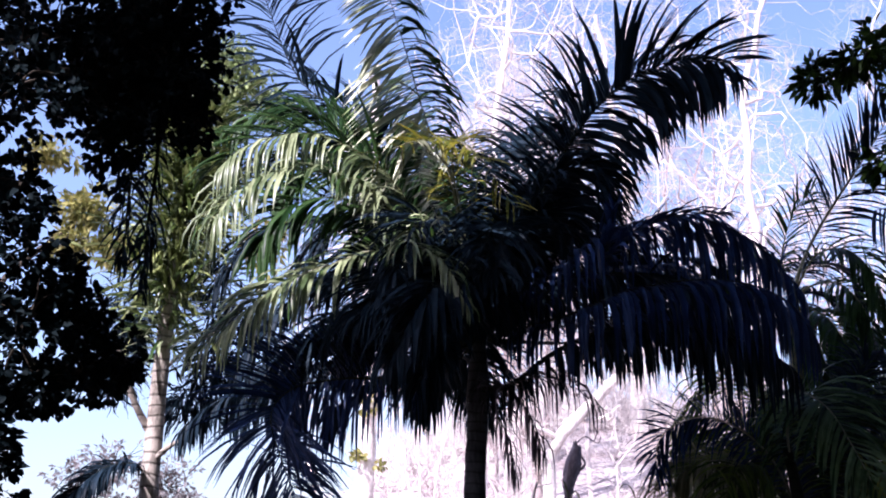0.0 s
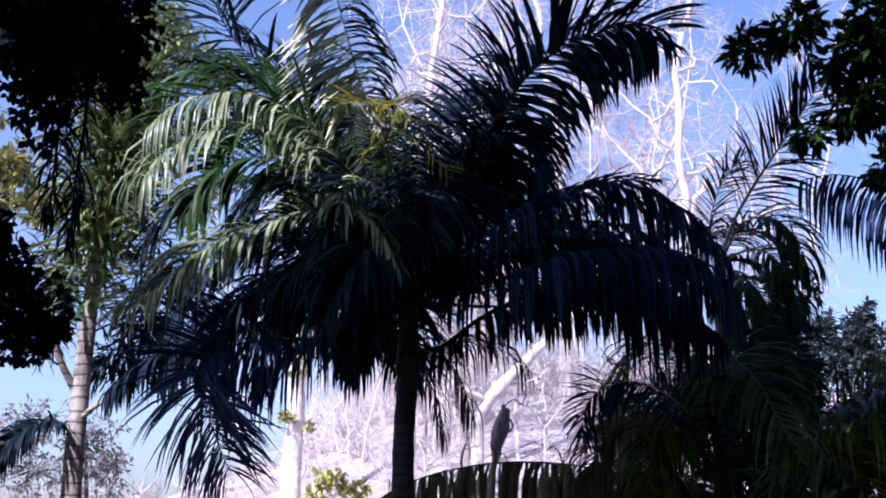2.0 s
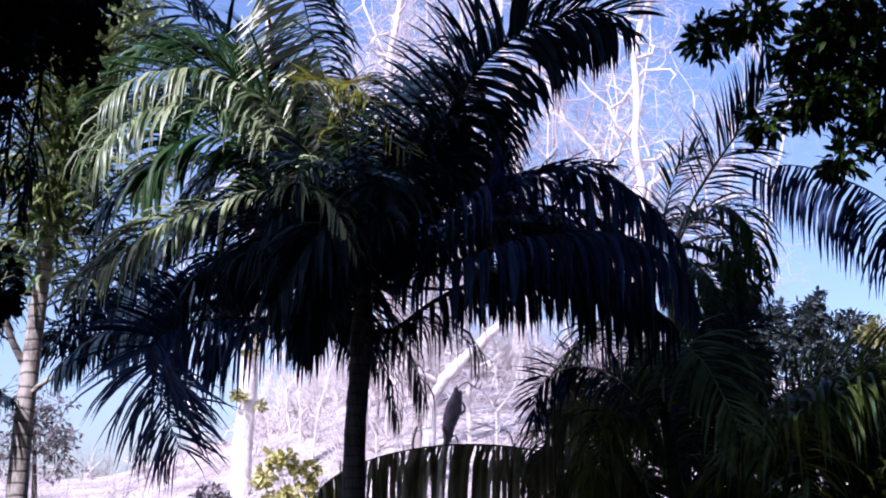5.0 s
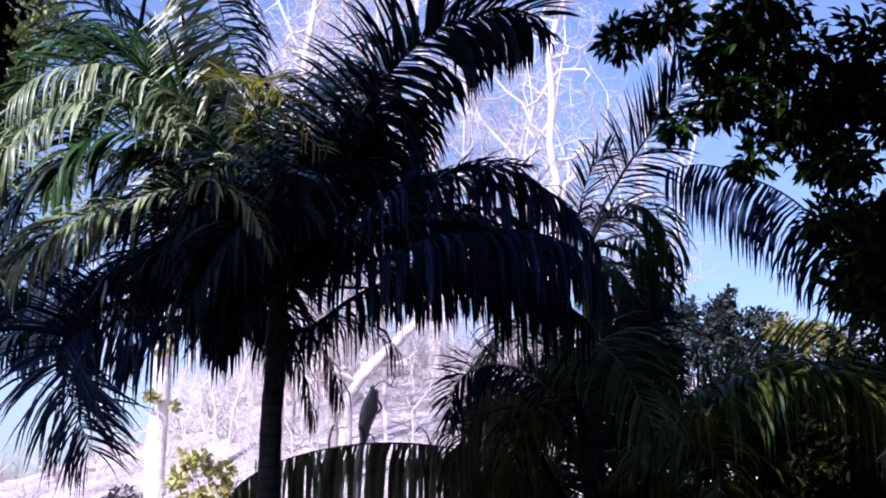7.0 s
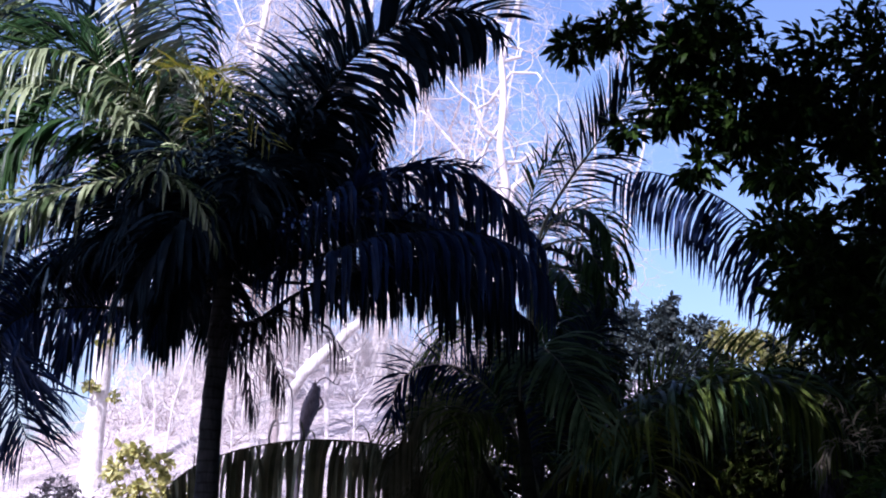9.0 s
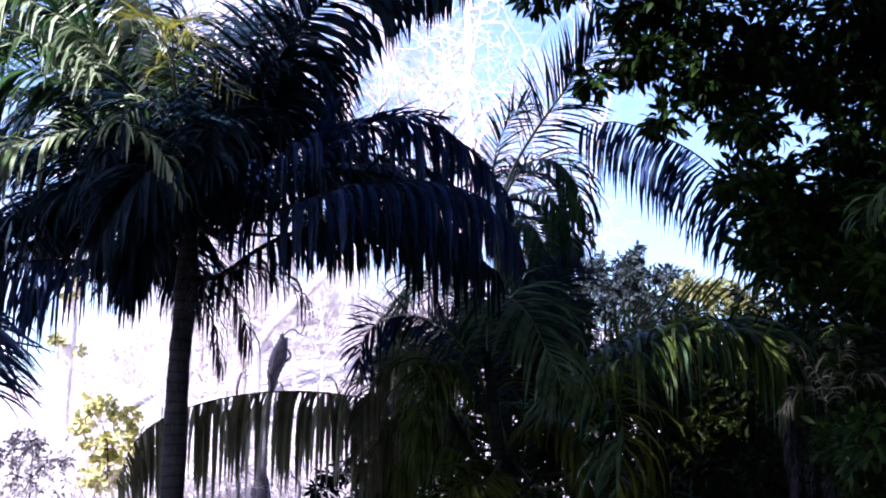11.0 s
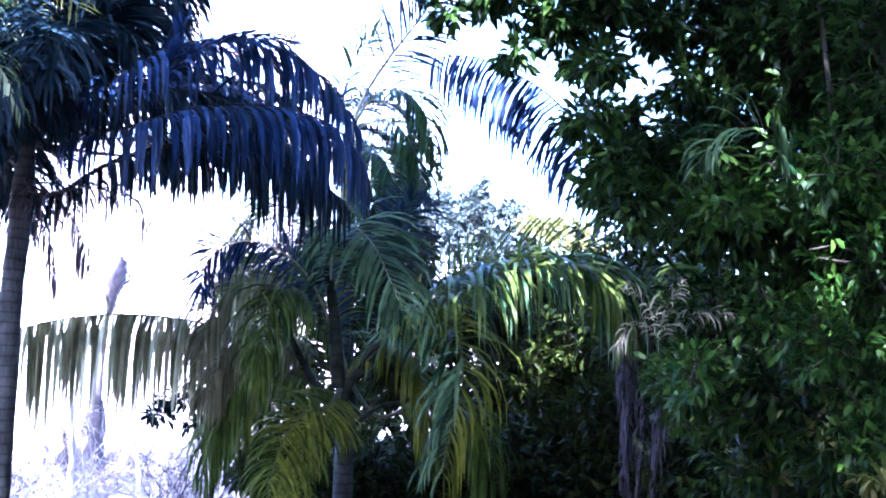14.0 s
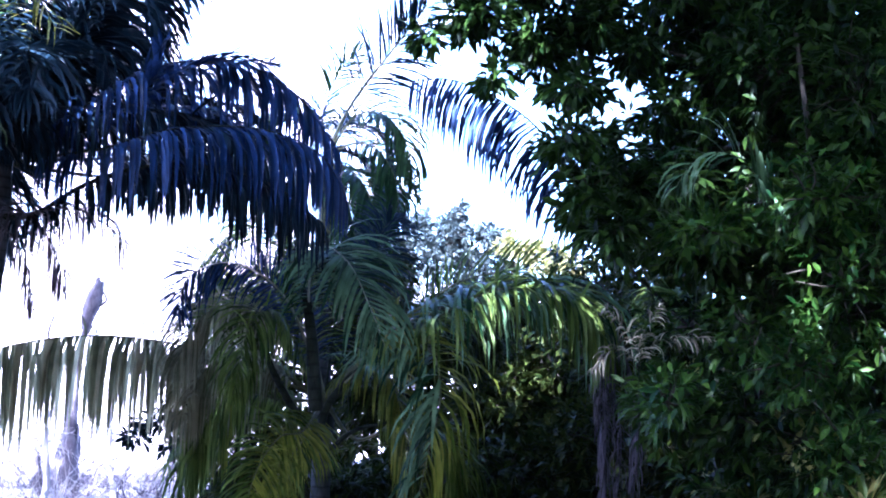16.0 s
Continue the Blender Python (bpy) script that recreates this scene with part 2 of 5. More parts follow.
    s = np.concatenate([[0], np.cumsum(np.linalg.norm(np.diff(p, axis=0), axis=1))])
    q = np.linspace(0, s[-1], n)
    return np.stack([np.interp(q, s, p[:, k]) for k in range(3)], 1)


def unit(a):
    return a / np.maximum(np.linalg.norm(a, axis=-1, keepdims=True), 1e-9)


def tube(soup, pts, radii, sides=5, rough=0.0):
    pts = np.asarray(pts, float)
    t = unit(np.gradient(pts, axis=0))
    ref = np.array([0.31, 0.17, 0.93]) if abs(t[0][2]) < 0.9 else np.array([0.95, 0.2, 0.1])
    a = unit(np.cross(t, ref))
    b = np.cross(t, a)
    ang = np.arange(sides) * 2 * np.pi / sides
    r = np.asarray(radii, float)[:, None, None]
    if rough:
        r = r * (1 + rough * rng.standard_normal((len(pts), sides, 1)))
    v = pts[:, None] + r * (np.cos(ang)[None, :, None] * a[:, None] + np.sin(ang)[None, :, None] * b[:, None])
    k = np.arange(len(pts) - 1)[:, None] * sides
    j = np.arange(sides)[None]
    f = np.stack([k + j, k + (j + 1) % sides, k + sides + (j + 1) % sides, k + sides + j], -1).reshape(-1, 4)
    soup.add(v.reshape(-1, 3), f)
    if sides > 3:
        soup.add(v[-1], [list(range(sides))])


# -------------------------------------------------- palm fronds
LEAFLET_F = np.array([[i * 3 + a, i * 3 + a + 1, i * 3 + a + 4, i * 3 + a + 3] for i in range(4) for a in (0, 1)])
_shapes, _meshes = {}, {}


def leaflet_shape(e, bend, twist):
    """A leaflet one metre long that leaves at elevation e (degrees), bends down by bend, and lies twisted about itself."""
    key = (e, bend, twist)
    if key not in _shapes:
        s = np.linspace(0, 1, 5)
        ang = np.maximum(radians(e) - radians(bend) * s ** 1.2, radians(-89))
        step = np.stack([np.cos(ang), 0 * ang, np.sin(ang)], 1) / 4
        p = np.vstack([[0, 0, 0], np.cumsum((step[:-1] + step[1:]) / 2, axis=0)])
        nrm = np.stack([-np.sin(ang), 0 * ang, np.cos(ang)], 1)
        tw = radians(twist) * (0.5 + 0.5 * s)[:, None]
        side = np.cos(tw) * np.array([0, 1.0, 0]) + np.sin(tw) * nrm
        fold = -np.sin(tw) * np.array([0, 1.0, 0]) + np.cos(tw) * nrm
        w = np.array([0.6, 1.0, 0.95, 0.6, 0.03])[:, None]
        v = np.stack([p - side * w + fold * w * 0.35, p, p + side * w + fold * w * 0.35], 1)
        v[:, (0, 2)] = p[:, None] + (v[:, (0, 2)] - p[:, None])
        _shapes[key] = (p, v - p[:, None])
    return _shapes[key]


def frond(palm, ctrl, leaf=0.8, wide=0.022, face=(0.0, 0.0), bend=70, n=64, material=None, stalk=None, pieces=False, lift=0.25,
          start=0.14, radius=0.02, ragged=0.12, wild=0.03, name="frond", label="", open_angle=(66, 28), jit=0.5):
    """A feather leaf: an arching stalk with two rows of leaflets. face: how far its upper side turns to the south (0 up, 1 south),
    at base and tip. bend: degrees by which the leaflets hang, or one figure for each row; leaf and material too. jit: how untidy it is."""
    wide, n = wide * 1.2, int(n * (1.1 if pieces else 1.7))
    pair = material if isinstance(material, tuple) else (material, material)
    long = leaf if isinstance(leaf, tuple) else (leaf, leaf)
    line = smooth_line(ctrl, 40)
    soup = Soup()
    tube(soup, line, np.linspace(radius, radius * 0.16, 40) * np.where(np.arange(40) < 3, 1.5, 1), 5)
    # fronds with shade in their leaf colour get the darkened stalk too
    ob = part(name, soup.mesh("rachis"), stalk or (STEM_DARK if pair[0] in (PALM_SHADED, PALM_SKYLIT) else RACHIS), palm, label)
    tan = unit(np.gradient(line, axis=0))
    profile = (0.6, 1.0, 0.98, 0.7, 0.45)
    for side in (-1, 1):
        blades, material = Soup(), pair[(side + 1) // 2]
        leaf = long[(side + 1) // 2]
        row_bend = bend if not isinstance(bend, tuple) else bend[(side + 1) // 2]
        s_all = np.linspace(start, 0.995, n) + rng.uniform(-0.35, 0.35, n) / n
        for s in np.clip(s_all, 0, 1):
            if rng.random() < ragged * 0.5:
                continue
            i = s * 39
            k = min(int(i), 38)
            p = line[k] * (1 - i + k) + line[k + 1] * (i - k)
            t = tan[k]
            fc = face[0] + (face[1] - face[0]) * s
            up = np.array([0, -fc, 1 - fc]) + 1e-3
            nrm = unit(up - t * (up @ t))
            sd = np.cross(t, nrm) * side
            a = radians(open_angle[0] + (open_angle[1] - open_angle[0]) * s + 14 * jit * rng.standard_normal())
            d = unit(np.sin(a) * sd + np.cos(a) * t + (lift + 0.2 * jit * rng.standard_normal()) * nrm)
            length = leaf * float(np.interp((s - start) / (1 - start), (0, 0.3, 0.7, 0.92, 1), profile)) * rng.uniform(0.98 - 0.3 * jit, 1.06 + 0.1 * jit)
            if rng.random() < ragged * 0.4:
                length *= rng.uniform(0.35, 0.7)
            e = int(np.clip(round(math.degrees(math.asin(np.clip(d[2], -1, 1))) / 15) * 15, -75, 75))
            bd = int(round(row_bend * (1 + jit * rng.uniform(-0.4, 0.4)) / 20) * 20)
            if rng.random() < wild:
                e, bd = int(rng.choice((30, 45, 60, 75))), int(rng.choice((20, 60, 100)))
                length *= 0.5
            tw = int(rng.choice((-60, -30, 0, 30, 60) if jit > 0.8 else (-30, 0, 0, 30))) + int(round(80 * min(fc, 1) * d[0] / max(math.hypot(d[0], d[1]), 1e-6) / 15) * 15)
            mid, off = leaflet_shape(e, bd, tw)
            c, q = math.cos(math.atan2(d[1], d[0])), math.sin(math.atan2(d[1], d[0]))
            turn = np.array([[c, -q, 0], [q, c, 0], [0, 0, 1]])
            if pieces:
                key = (e, bd, tw, material.name, round(wide / leaf, 3))
                if key not in _meshes:
                    one = Soup()
                    one.add((mid[:, None] + off * wide / leaf).reshape(-1, 3), LEAFLET_F)
                    _meshes[key] = one.mesh("leaflet")
                    _meshes[key].materials.append(material)
                lf = new("leaflet", _meshes[key])
                lf.parent = ob
                lf.matrix_basis = Matrix.Translation(p) @ Matrix(turn).to_4x4() @ Matrix.Scale(float(length), 4)
            else:
                v = (mid[:, None] * length + off * wide * (0.7 + 0.3 * length / leaf)).reshape(-1, 3)
                blades.add(v @ turn.T + p, LEAFLET_F)
        if not pieces:
            tagged(part("leaf_blade", blades.mesh("leaf_blade"), material, ob), kind="stuff")
    return ob


# -------------------------------------------------- broad leaves
def leaf_template(kind):
    if kind == "coarse":
        return np.array([[0, 0, 0], [0.42, -0.23, 0.06], [1, 0, -0.1], [0.42, 0.23, 0.06]]), np.array([[0, 1, 2, 3]])
    if kind == "long":
        s = np.array([0, 0.16, 0.55, 1.0])
        w = np.array([0.015, 0.13, 0.18, 0.004])
        z = np.array([0, 0.02, 0.02, -0.14])
    elif kind == "blade":
        s = np.array([0, 0.3, 0.7, 1.0])
        w = np.array([0.02, 0.05, 0.04, 0.004])
        z = np.array([0, 0.04, 0.0, -0.15])
    elif kind == "round":
        s = np.array([0, 0.2, 0.65, 1.0])
        w = np.array([0.02, 0.31, 0.37, 0.02])
        z = np.array([0, 0.03, 0.02, -0.1])
    else:
        s = np.array([0, 0.4, 1.0])
        w = np.array([0.03, 0.22, 0.01])
        z = np.array([0, 0.05, -0.1])
    m = len(s)
    v = np.zeros((m, 3, 3))
    v[:, :, 0] = s[:, None]
    v[:, 0, 1], v[:, 2, 1] = -w, w
    v[:, :, 2] = z[:, None]
    v[:, (0, 2), 2] += w[:, None] * 0.35
    f = np.array([[i * 3 + a, i * 3 + a + 1, i * 3 + a + 4, i * 3 + a + 3] for i in range(m - 1) for a in (0, 1)])
    return v.reshape(-1, 3), f


def leaves(soup, kind, at, along, size, owner=None, material=None):
    """Many leaves at once: places, directions and lengths. With an owner, each leaf is an object of its own."""
    v, f = leaf_template(kind)
    k = len(at)
    x = unit(along)
    up = np.array([0, 0, 1.0]) + 0.55 * rng.standard_normal((k, 3))
    y = unit(np.cross(up, x))
    z = np.cross(x, y)
    rot = np.stack([x, y, z], 2)
    if owner is not None:
        key = ("leaf", kind, material.name)
        if key not in _meshes:
            one = Soup()
            one.add(v, f)
            _meshes[key] = one.mesh("leaf")
            _meshes[key].materials.append(material)
        for i in range(k):
            lf = new("leaf", _meshes[key])
            lf.parent = owner
            lf.matrix_basis = Matrix.Translation(at[i]) @ Matrix(rot[i]).to_4x4() @ Matrix.Scale(float(size[i]), 4)
        return
    pts = np.einsum("kij,vj->kvi", rot, v) * size[:, None, None] + at[:, None]
    idx = f[None] + (np.arange(k) * len(v))[:, None, None]
    soup.add(pts.reshape(-1, 3), idx.reshape(-1, 4))


def foliage(tree, blobs, per, kind, size, material, clump=7, name="crown", twig=0.006, hang=0.35, bark=None, spread=0.16, pieces=False):
    """A crown of leaf clumps on twigs. blobs: (centre, radius x, y, z, density)."""
    soup, wood, todo = Soup(), Soup(), []
    for c, rx, ry, rz, dens in blobs:
        c = np.array(c)
        k = max(6, int(per * dens))
        d = unit(rng.standard_normal((k, 3)))
        r = rng.random((k, 1)) ** 0.45
        r *= 1 + 0.16 * rng.standard_normal((k, 1))
        ends = c + d * r * np.array([rx, ry, rz])
        for e in ends[:: 5]:
            mid = c * 0.45 + e * 0.55 + rng.standard_normal(3) * 0.12 * min(rx, rz)
            tube(wood, smooth_line([c * 0.7 + mid * 0.3, mid, e], 5), np.linspace(twig * 1.8, twig * 0.5, 5), 3)
        at = np.repeat(ends, clump, 0)
        out = unit(np.repeat(d, clump, 0) * 0.7 + rng.standard_normal((k * clump, 3)) * 0.75 + np.array([0, 0, -hang]))
        at = at + out * spread * rng.random((k * clump, 1)) * size * 3
        if pieces:
            todo.append((at, out, size * rng.uniform(0.6, 1.15, k * clump)))
        else:
            leaves(soup, kind, at, out, size * rng.uniform(0.6, 1.15, k * clump))
    if pieces:
        ob = part(name, wood.mesh(name), bark or BROWN_BARK, tree)
        for at, out, long in todo:
            leaves(soup, kind, at, out, long, ob, material)
        return ob
    ob = part(name, soup.mesh(name), material, tree)
    tagged(ob, kind="stuff")
    tagged(part("twig_growth", wood.mesh("twig_growth"), bark or BROWN_BARK, ob), kind="stuff")
    return ob


# -------------------------------------------------- bare trees
def twigs_from(soup, start, way, length, radius, level, sides, crook=0.85, up=0.2, kids=4):
    n = 6 if level else 4
    pts = [np.array(start, float)]
    d = unit(np.array(way, float))
    for _ in range(n - 1):
        d = unit(d + crook * rng.standard_normal(3) * 0.7 + np.array([0, 0, up * 0.25]))
        pts.append(pts[-1] + d * length / (n - 1))
    pts = np.array(pts)
    tube(soup, pts, np.linspace(radius, radius * 0.35, n), max(3, sides))
    if level:
        for _ in range(kids):
            k = rng.integers(1, n)
            along = unit(pts[k] - pts[k - 1])
            w = unit(along * 0.6 + rng.standard_normal(3) * 0.65 + np.array([0, 0, up]))
            twigs_from(soup, pts[k], w, length * rng.uniform(0.4, 0.7), radius * (1 - 0.6 * k / n) * 0.55, level - 1, 3, crook, up, kids)


def bare_tree(ctrl, radius, label, material, limbs=12, reach=0.35, first=0.3, levels=2, kids=4, top=0.3, name="bare_tree", group="bare trees on the slope", crook=0.25):
    ctrl = np.array(ctrl, float)
    base = ctrl[0].copy()
    base[2] = height(base[0], base[1]) - 0.3
    if ctrl[0][2] - base[2] > 0.5:
        ctrl = np.vstack([base, ctrl])
    tree = thing(name, tuple(base), label, "tree", group)
    line = smooth_line(ctrl, 28)
    line[3:] += np.cumsum(rng.standard_normal((25, 3)) * np.array([1, 1, 0.2]) * radius * crook, 0)
    rad = radius * np.linspace(1, top, 28)
    rad[:2] *= 1.25
    soup = Soup()
    tube(soup, line, rad, 9, 0.05)
    part("trunk", soup.mesh("trunk"), material, tree)
    total = np.linalg.norm(np.diff(line, axis=0), axis=1).sum()
    for i in range(limbs):
        k = int(27 * (first + (1 - first) * (i + rng.random()) / limbs))
        k = min(k, 27)
        soup = Soup()
        w = unit(rng.standard_normal(3) * np.array([1.2, 1.2, 0.5]) + np.array([0, 0, 0.45]))
        twigs_from(soup, line[k], w, total * reach * rng.uniform(0.5, 1.1) * (1.1 - 0.6 * k / 27), rad[k] * rng.uniform(0.4, 0.75), levels, 5, kids=kids)
        part("limb", soup.mesh("limb"), material, tree)
    return tree


# ---------------------------------------------------------------- ground and slope
def height(x, y):
    """The ground: level near by, a slope behind the palms that climbs to a ridge, lower to the west."""
    r = math.hypot(x, y)
    az = math.degrees(math.atan2(x, y))
    if abs(az) > 80:
        return 0.0
    el = np.interp(az, (-80, -16, -9, -4, 0, 4, 12, 30, 80), (0, 1.5, 2.2, 3.8, 5.6, 7.4, 7.0, 6.0, 0))
    top = 78 * math.tan(radians(float(el))) + 1.6
    u = min(1, max(0, (r - 20) / 58))
    u = u * u * (3 - 2 * u)
    return top * u + 0.25 * noise.noise(Vector((x * 0.15, y * 0.15, 0))) * u


def build_ground():
    soup = Soup()
    rings = np.concatenate([np.arange(0.5, 100, 1.6), np.geomspace(104, 2500, 14)])
    az = np.radians(np.concatenate([np.arange(-84, 84, 1.5), np.arange(84, 276, 8)]))
    v = [[(r * math.sin(a), r * math.cos(a), height(r * math.sin(a), r * math.cos(a)) + 0.03 * noise.noise(Vector((r * math.sin(a), r * math.cos(a), 2)))) for a in az] for r in rings]
    m = len(az)
    v = np.array(v).reshape(-1, 3)
    f = [[i * m + j, i * m + (j + 1) % m, (i + 1) * m + (j + 1) % m, (i + 1) * m + j] for i in range(len(rings) - 1) for j in range(m)]
    soup.add(v, np.array(f)[:, ::-1])
    soup.add(v[:m], [list(range(m))])
    me = soup.mesh("ground")
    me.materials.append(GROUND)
    tagged(new("ground", me), "dry earth and bleached litter rising to a wooded slope", "ground", kind="structure")


build_ground()


def palm_trunk(palm, ctrl, r0, r1, material, sheath=None, sheath_from=0.75):
    line = smooth_line(ctrl, 40)
    rad = np.linspace(r0, r1, 40)
    rad[:3] *= (1.35, 1.18, 1.06)
    rad *= 1 + 0.03 * np.sin(np.arange(40) * 1.9)
    soup = Soup()
    cut = int(40 * sheath_from) if sheath else 40
    tube(soup, line[:cut], rad[:cut], 14)
    part("trunk", soup.mesh("trunk"), material, palm)
    if sheath:
        soup = Soup()
        m = 40 - cut + 1
        tube(soup, line[cut - 1:], r1 * np.interp(np.linspace(0, 1, m), (0, 0.15, 0.5, 1), (1.05, 1.3, 1.15, 0.6)), 14)
        part("crownshaft", soup.mesh("crownshaft"), sheath, palm)


def crown_of(palm, top, count, length, rise, droop, leaf, material, wide=0.026, bend=120, face=(0.05, 0.25), n=44, turn=0.0, start=0.14, bare_east=False):
    """Fronds all round a crown: rise: lowest and highest start (degrees), droop: how far they sink over their length.
    bare_east: the low fronds on the east side have fallen."""
    for i in range(count):
        a = turn + i * 2.39996 + rng.uniform(-0.2, 0.2)
        e = radians(rise[0] + (rise[1] - rise[0]) * ((i * 0.618) % 1))
        if bare_east and math.sin(a) > 0.1 and e < radians(58):
            continue
        long = length * rng.uniform(0.85, 1.1)
        ctrl = []
        for u in (0, 0.25, 0.5, 0.75, 1.0):
            out = long * u * math.cos(e) * (1 - 0.25 * droop * u * u)
            ctrl.append((top[0] + out * math.sin(a), top[1] + out * math.cos(a), top[2] + long * (u * math.sin(e) - droop * 0.75 * u * u)))
        frond(palm, ctrl, leaf * rng.uniform(0.9, 1.1), wide, face, bend, n, material, start=start, jit=1.0)


# ---------------------------------------------------------------- the tall feather palm in the middle
def ground_under(p):
    return (p[0], p[1], height(p[0], p[1]))


crown = (0.40, 13.99, 4.32)
foot = ground_under((0.34, 14.00, 2.60))
palm = thing("feather_palm", foot, "tall feather palm with a dark ringed trunk and broad arching fronds", "palm")
palm_trunk(palm, [foot, (0.34, 14.00, 2.60), (0.38, 13.99, 3.45), crown], 0.135, 0.105, PALM_BARK, PALM_BARK, 0.8)
# the raised frond and the long hanging one
frond(palm, [crown, (1.11, 13.66, 5.92), (1.80, 13.38, 6.91), (2.51, 13.06, 7.23), (3.10, 12.83, 7.10)], 1.1, 0.037, (0.7, 0.9), (35, 70), 96, PALM_SHADED, pieces=True, lift=0.1, open_angle=(78, 38), jit=0.35)
frond(palm, [crown, (1.17, 13.15, 4.88), (1.77, 12.68, 5.21), (2.45, 12.26, 5.21), (2.99, 12.03, 4.91), (3.39, 11.93, 4.41)], 1.0, 0.022, (0.15, 0.2), 150, 92, PALM_SKYLIT, pieces=True, lift=0.0, wild=0.09, ragged=0.3, jit=0.6)
frond(palm, [crown, (1.25, 12.94, 4.35), (1.87, 12.36, 4.50), (2.62, 11.92, 4.49), (3.16, 11.68, 4.26), (3.42, 11.61, 3.86)], 1.0, 0.024, (0.15, 0.25), 140, 84, PALM_SKYLIT, lift=-0.15, wild=0.03, pieces=True, ragged=0.2)
frond(palm, [crown, (1.02, 13.86, 5.85), (1.74, 13.69, 6.92), (2.49, 13.47, 7.31), (3.04, 13.26, 7.13)], 1.1, 0.026, (0.5, 0.7), 90, 66, PALM_SHADED, lift=0.0, open_angle=(78, 38))
frond(palm, [crown, (0.91, 13.57, 5.63), (1.33, 13.33, 6.07), (1.68, 13.19, 5.87), (1.87, 13.17, 5.26)], 0.9, 0.02, (0.2, 0.3), 70, 50, PALM_SHADED)
frond(palm, [crown, (1.02, 14.36, 5.59), (1.51, 14.52, 6.05), (1.92, 14.68, 5.82)], 0.9, 0.02, (0.2, 0.3), 70, 50, PALM_SHADED)
frond(palm, [crown, (0.77, 14.38, 6.21), (1.20, 14.65, 7.02), (1.63, 14.81, 7.00)], 0.9, 0.02, (0.3, 0.4), 100, 50, PALM_SHADED)
frond(palm, [crown, (1.44, 12.82, 4.75), (1.88, 12.36, 5.05), (2.27, 12.09, 5.17), (2.74, 11.89, 5.14)], 0.42, 0.024, (0.4, 0.5), 60, 47, PALM_SKYLIT, lift=0.2, open_angle=(42, 20), start=0.4, pieces=True)
frond(palm, [crown, (1.40, 12.92, 4.71), (1.66, 12.59, 5.03), (1.72, 12.48, 5.39)], 0.32, 0.03, (0.8, 0.9), 40, 22, PALM_SKYLIT, open_angle=(30, 15), start=0.55, pieces=True)
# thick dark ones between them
frond(palm, [crown, (0.99, 13.36, 4.64), (1.62, 13.00, 4.81), (2.28, 12.70, 4.69), (2.75, 12.50, 4.37)], 1.0, 0.026, (0.1, 0.2), 120, 56, PALM_SHADED, lift=-0.1, jit=0.9, ragged=0.5)
frond(palm, [crown, (1.23, 14.75, 5.09), (2.14, 14.95, 5.51), (3.04, 15.00, 5.47), (3.70, 14.95, 5.12)], 1.0, 0.026, (0.1, 0.2), 120, 56, PALM_SHADED, lift=-0.1, jit=0.9, ragged=0.5)
frond(palm, [crown, (1.41, 14.53, 4.38), (2.10, 14.75, 4.70), (2.92, 14.82, 4.80), (3.70, 14.74, 4.53)], 1.0, 0.026, (0.1, 0.2), 120, 60, PALM_SHADED, lift=-0.2, jit=0.9, start=0.35, ragged=0.5)
frond(palm, [crown, (1.49, 13.52, 4.19), (2.24, 13.21, 4.33), (2.96, 12.97, 4.17), (3.50, 12.83, 3.81)], 1.0, 0.026, (0.1, 0.2), 120, 60, PALM_SHADED, lift=-0.2, jit=0.9, start=0.35, ragged=0.5)
frond(palm, [crown, (1.90, 15.28, 4.81), (2.85, 15.54, 5.17), (3.78, 15.55, 5.12), (4.45, 15.47, 4.69)], 1.0, 0.026, (0.1, 0.2), 120, 60, PALM_SHADED, lift=-0.2, jit=0.9, start=0.35, ragged=0.5)
# withered ones that hang beside the trunk
frond(palm, [(0.39, 13.99, 3.95), (0.44, 13.59, 3.80), (0.69, 13.38, 3.66), (0.91, 13.27, 3.36), (1.06, 13.26, 2.87)], 0.50, 0.009, (0.3, 0.5), 130, 46, DEAD_LEAF, stalk=DEAD_LEAF, jit=0.9, ragged=0.4, start=0.2, pieces=True, radius=0.014)
frond(palm, [(0.39, 13.99, 3.95), (0.53, 13.29, 3.67), (0.97, 12.96, 3.73), (1.30, 12.83, 3.61), (1.54, 12.81, 3.39)], 0.60, 0.009, (0.3, 0.5), 130, 46, DEAD_LEAF, stalk=DEAD_LEAF, jit=0.9, ragged=0.4, start=0.2, pieces=True, radius=0.014)
frond(palm, [(0.39, 13.99, 3.95), (0.41, 13.69, 3.63), (0.56, 13.49, 3.43), (0.68, 13.38, 3.13), (0.77, 13.38, 2.73)], 0.40, 0.009, (0.3, 0.5), 130, 46, DEAD_LEAF, stalk=DEAD_LEAF, jit=0.9, ragged=0.4, start=0.2, pieces=True, radius=0.014)
# towards the west, sunlit, and their leaf colours brightened to match
frond(palm, [crown, (-0.53, 13.39, 5.12), (-1.21, 13.04, 4.91), (-1.68, 12.69, 4.60), (-2.07, 12.43, 4.19), (-2.42, 12.26, 3.85)], 0.75, 0.02, (0.5, 0.6), 70, 60, PALM_SUNLIT, jit=0.5, stalk=RACHIS_PALE, pieces=True, open_angle=(46, 22), start=0.3)
frond(palm, [crown, (-0.50, 13.69, 5.97), (-1.18, 13.35, 6.41), (-1.63, 13.00, 6.36), (-2.09, 12.73, 6.11), (-2.33, 12.59, 5.81)], 0.85, 0.018, (0.45, 0.6), (100, 40), 120, (PALM_SUNLIT, PALM_GREEN), pieces=True, jit=0.5)
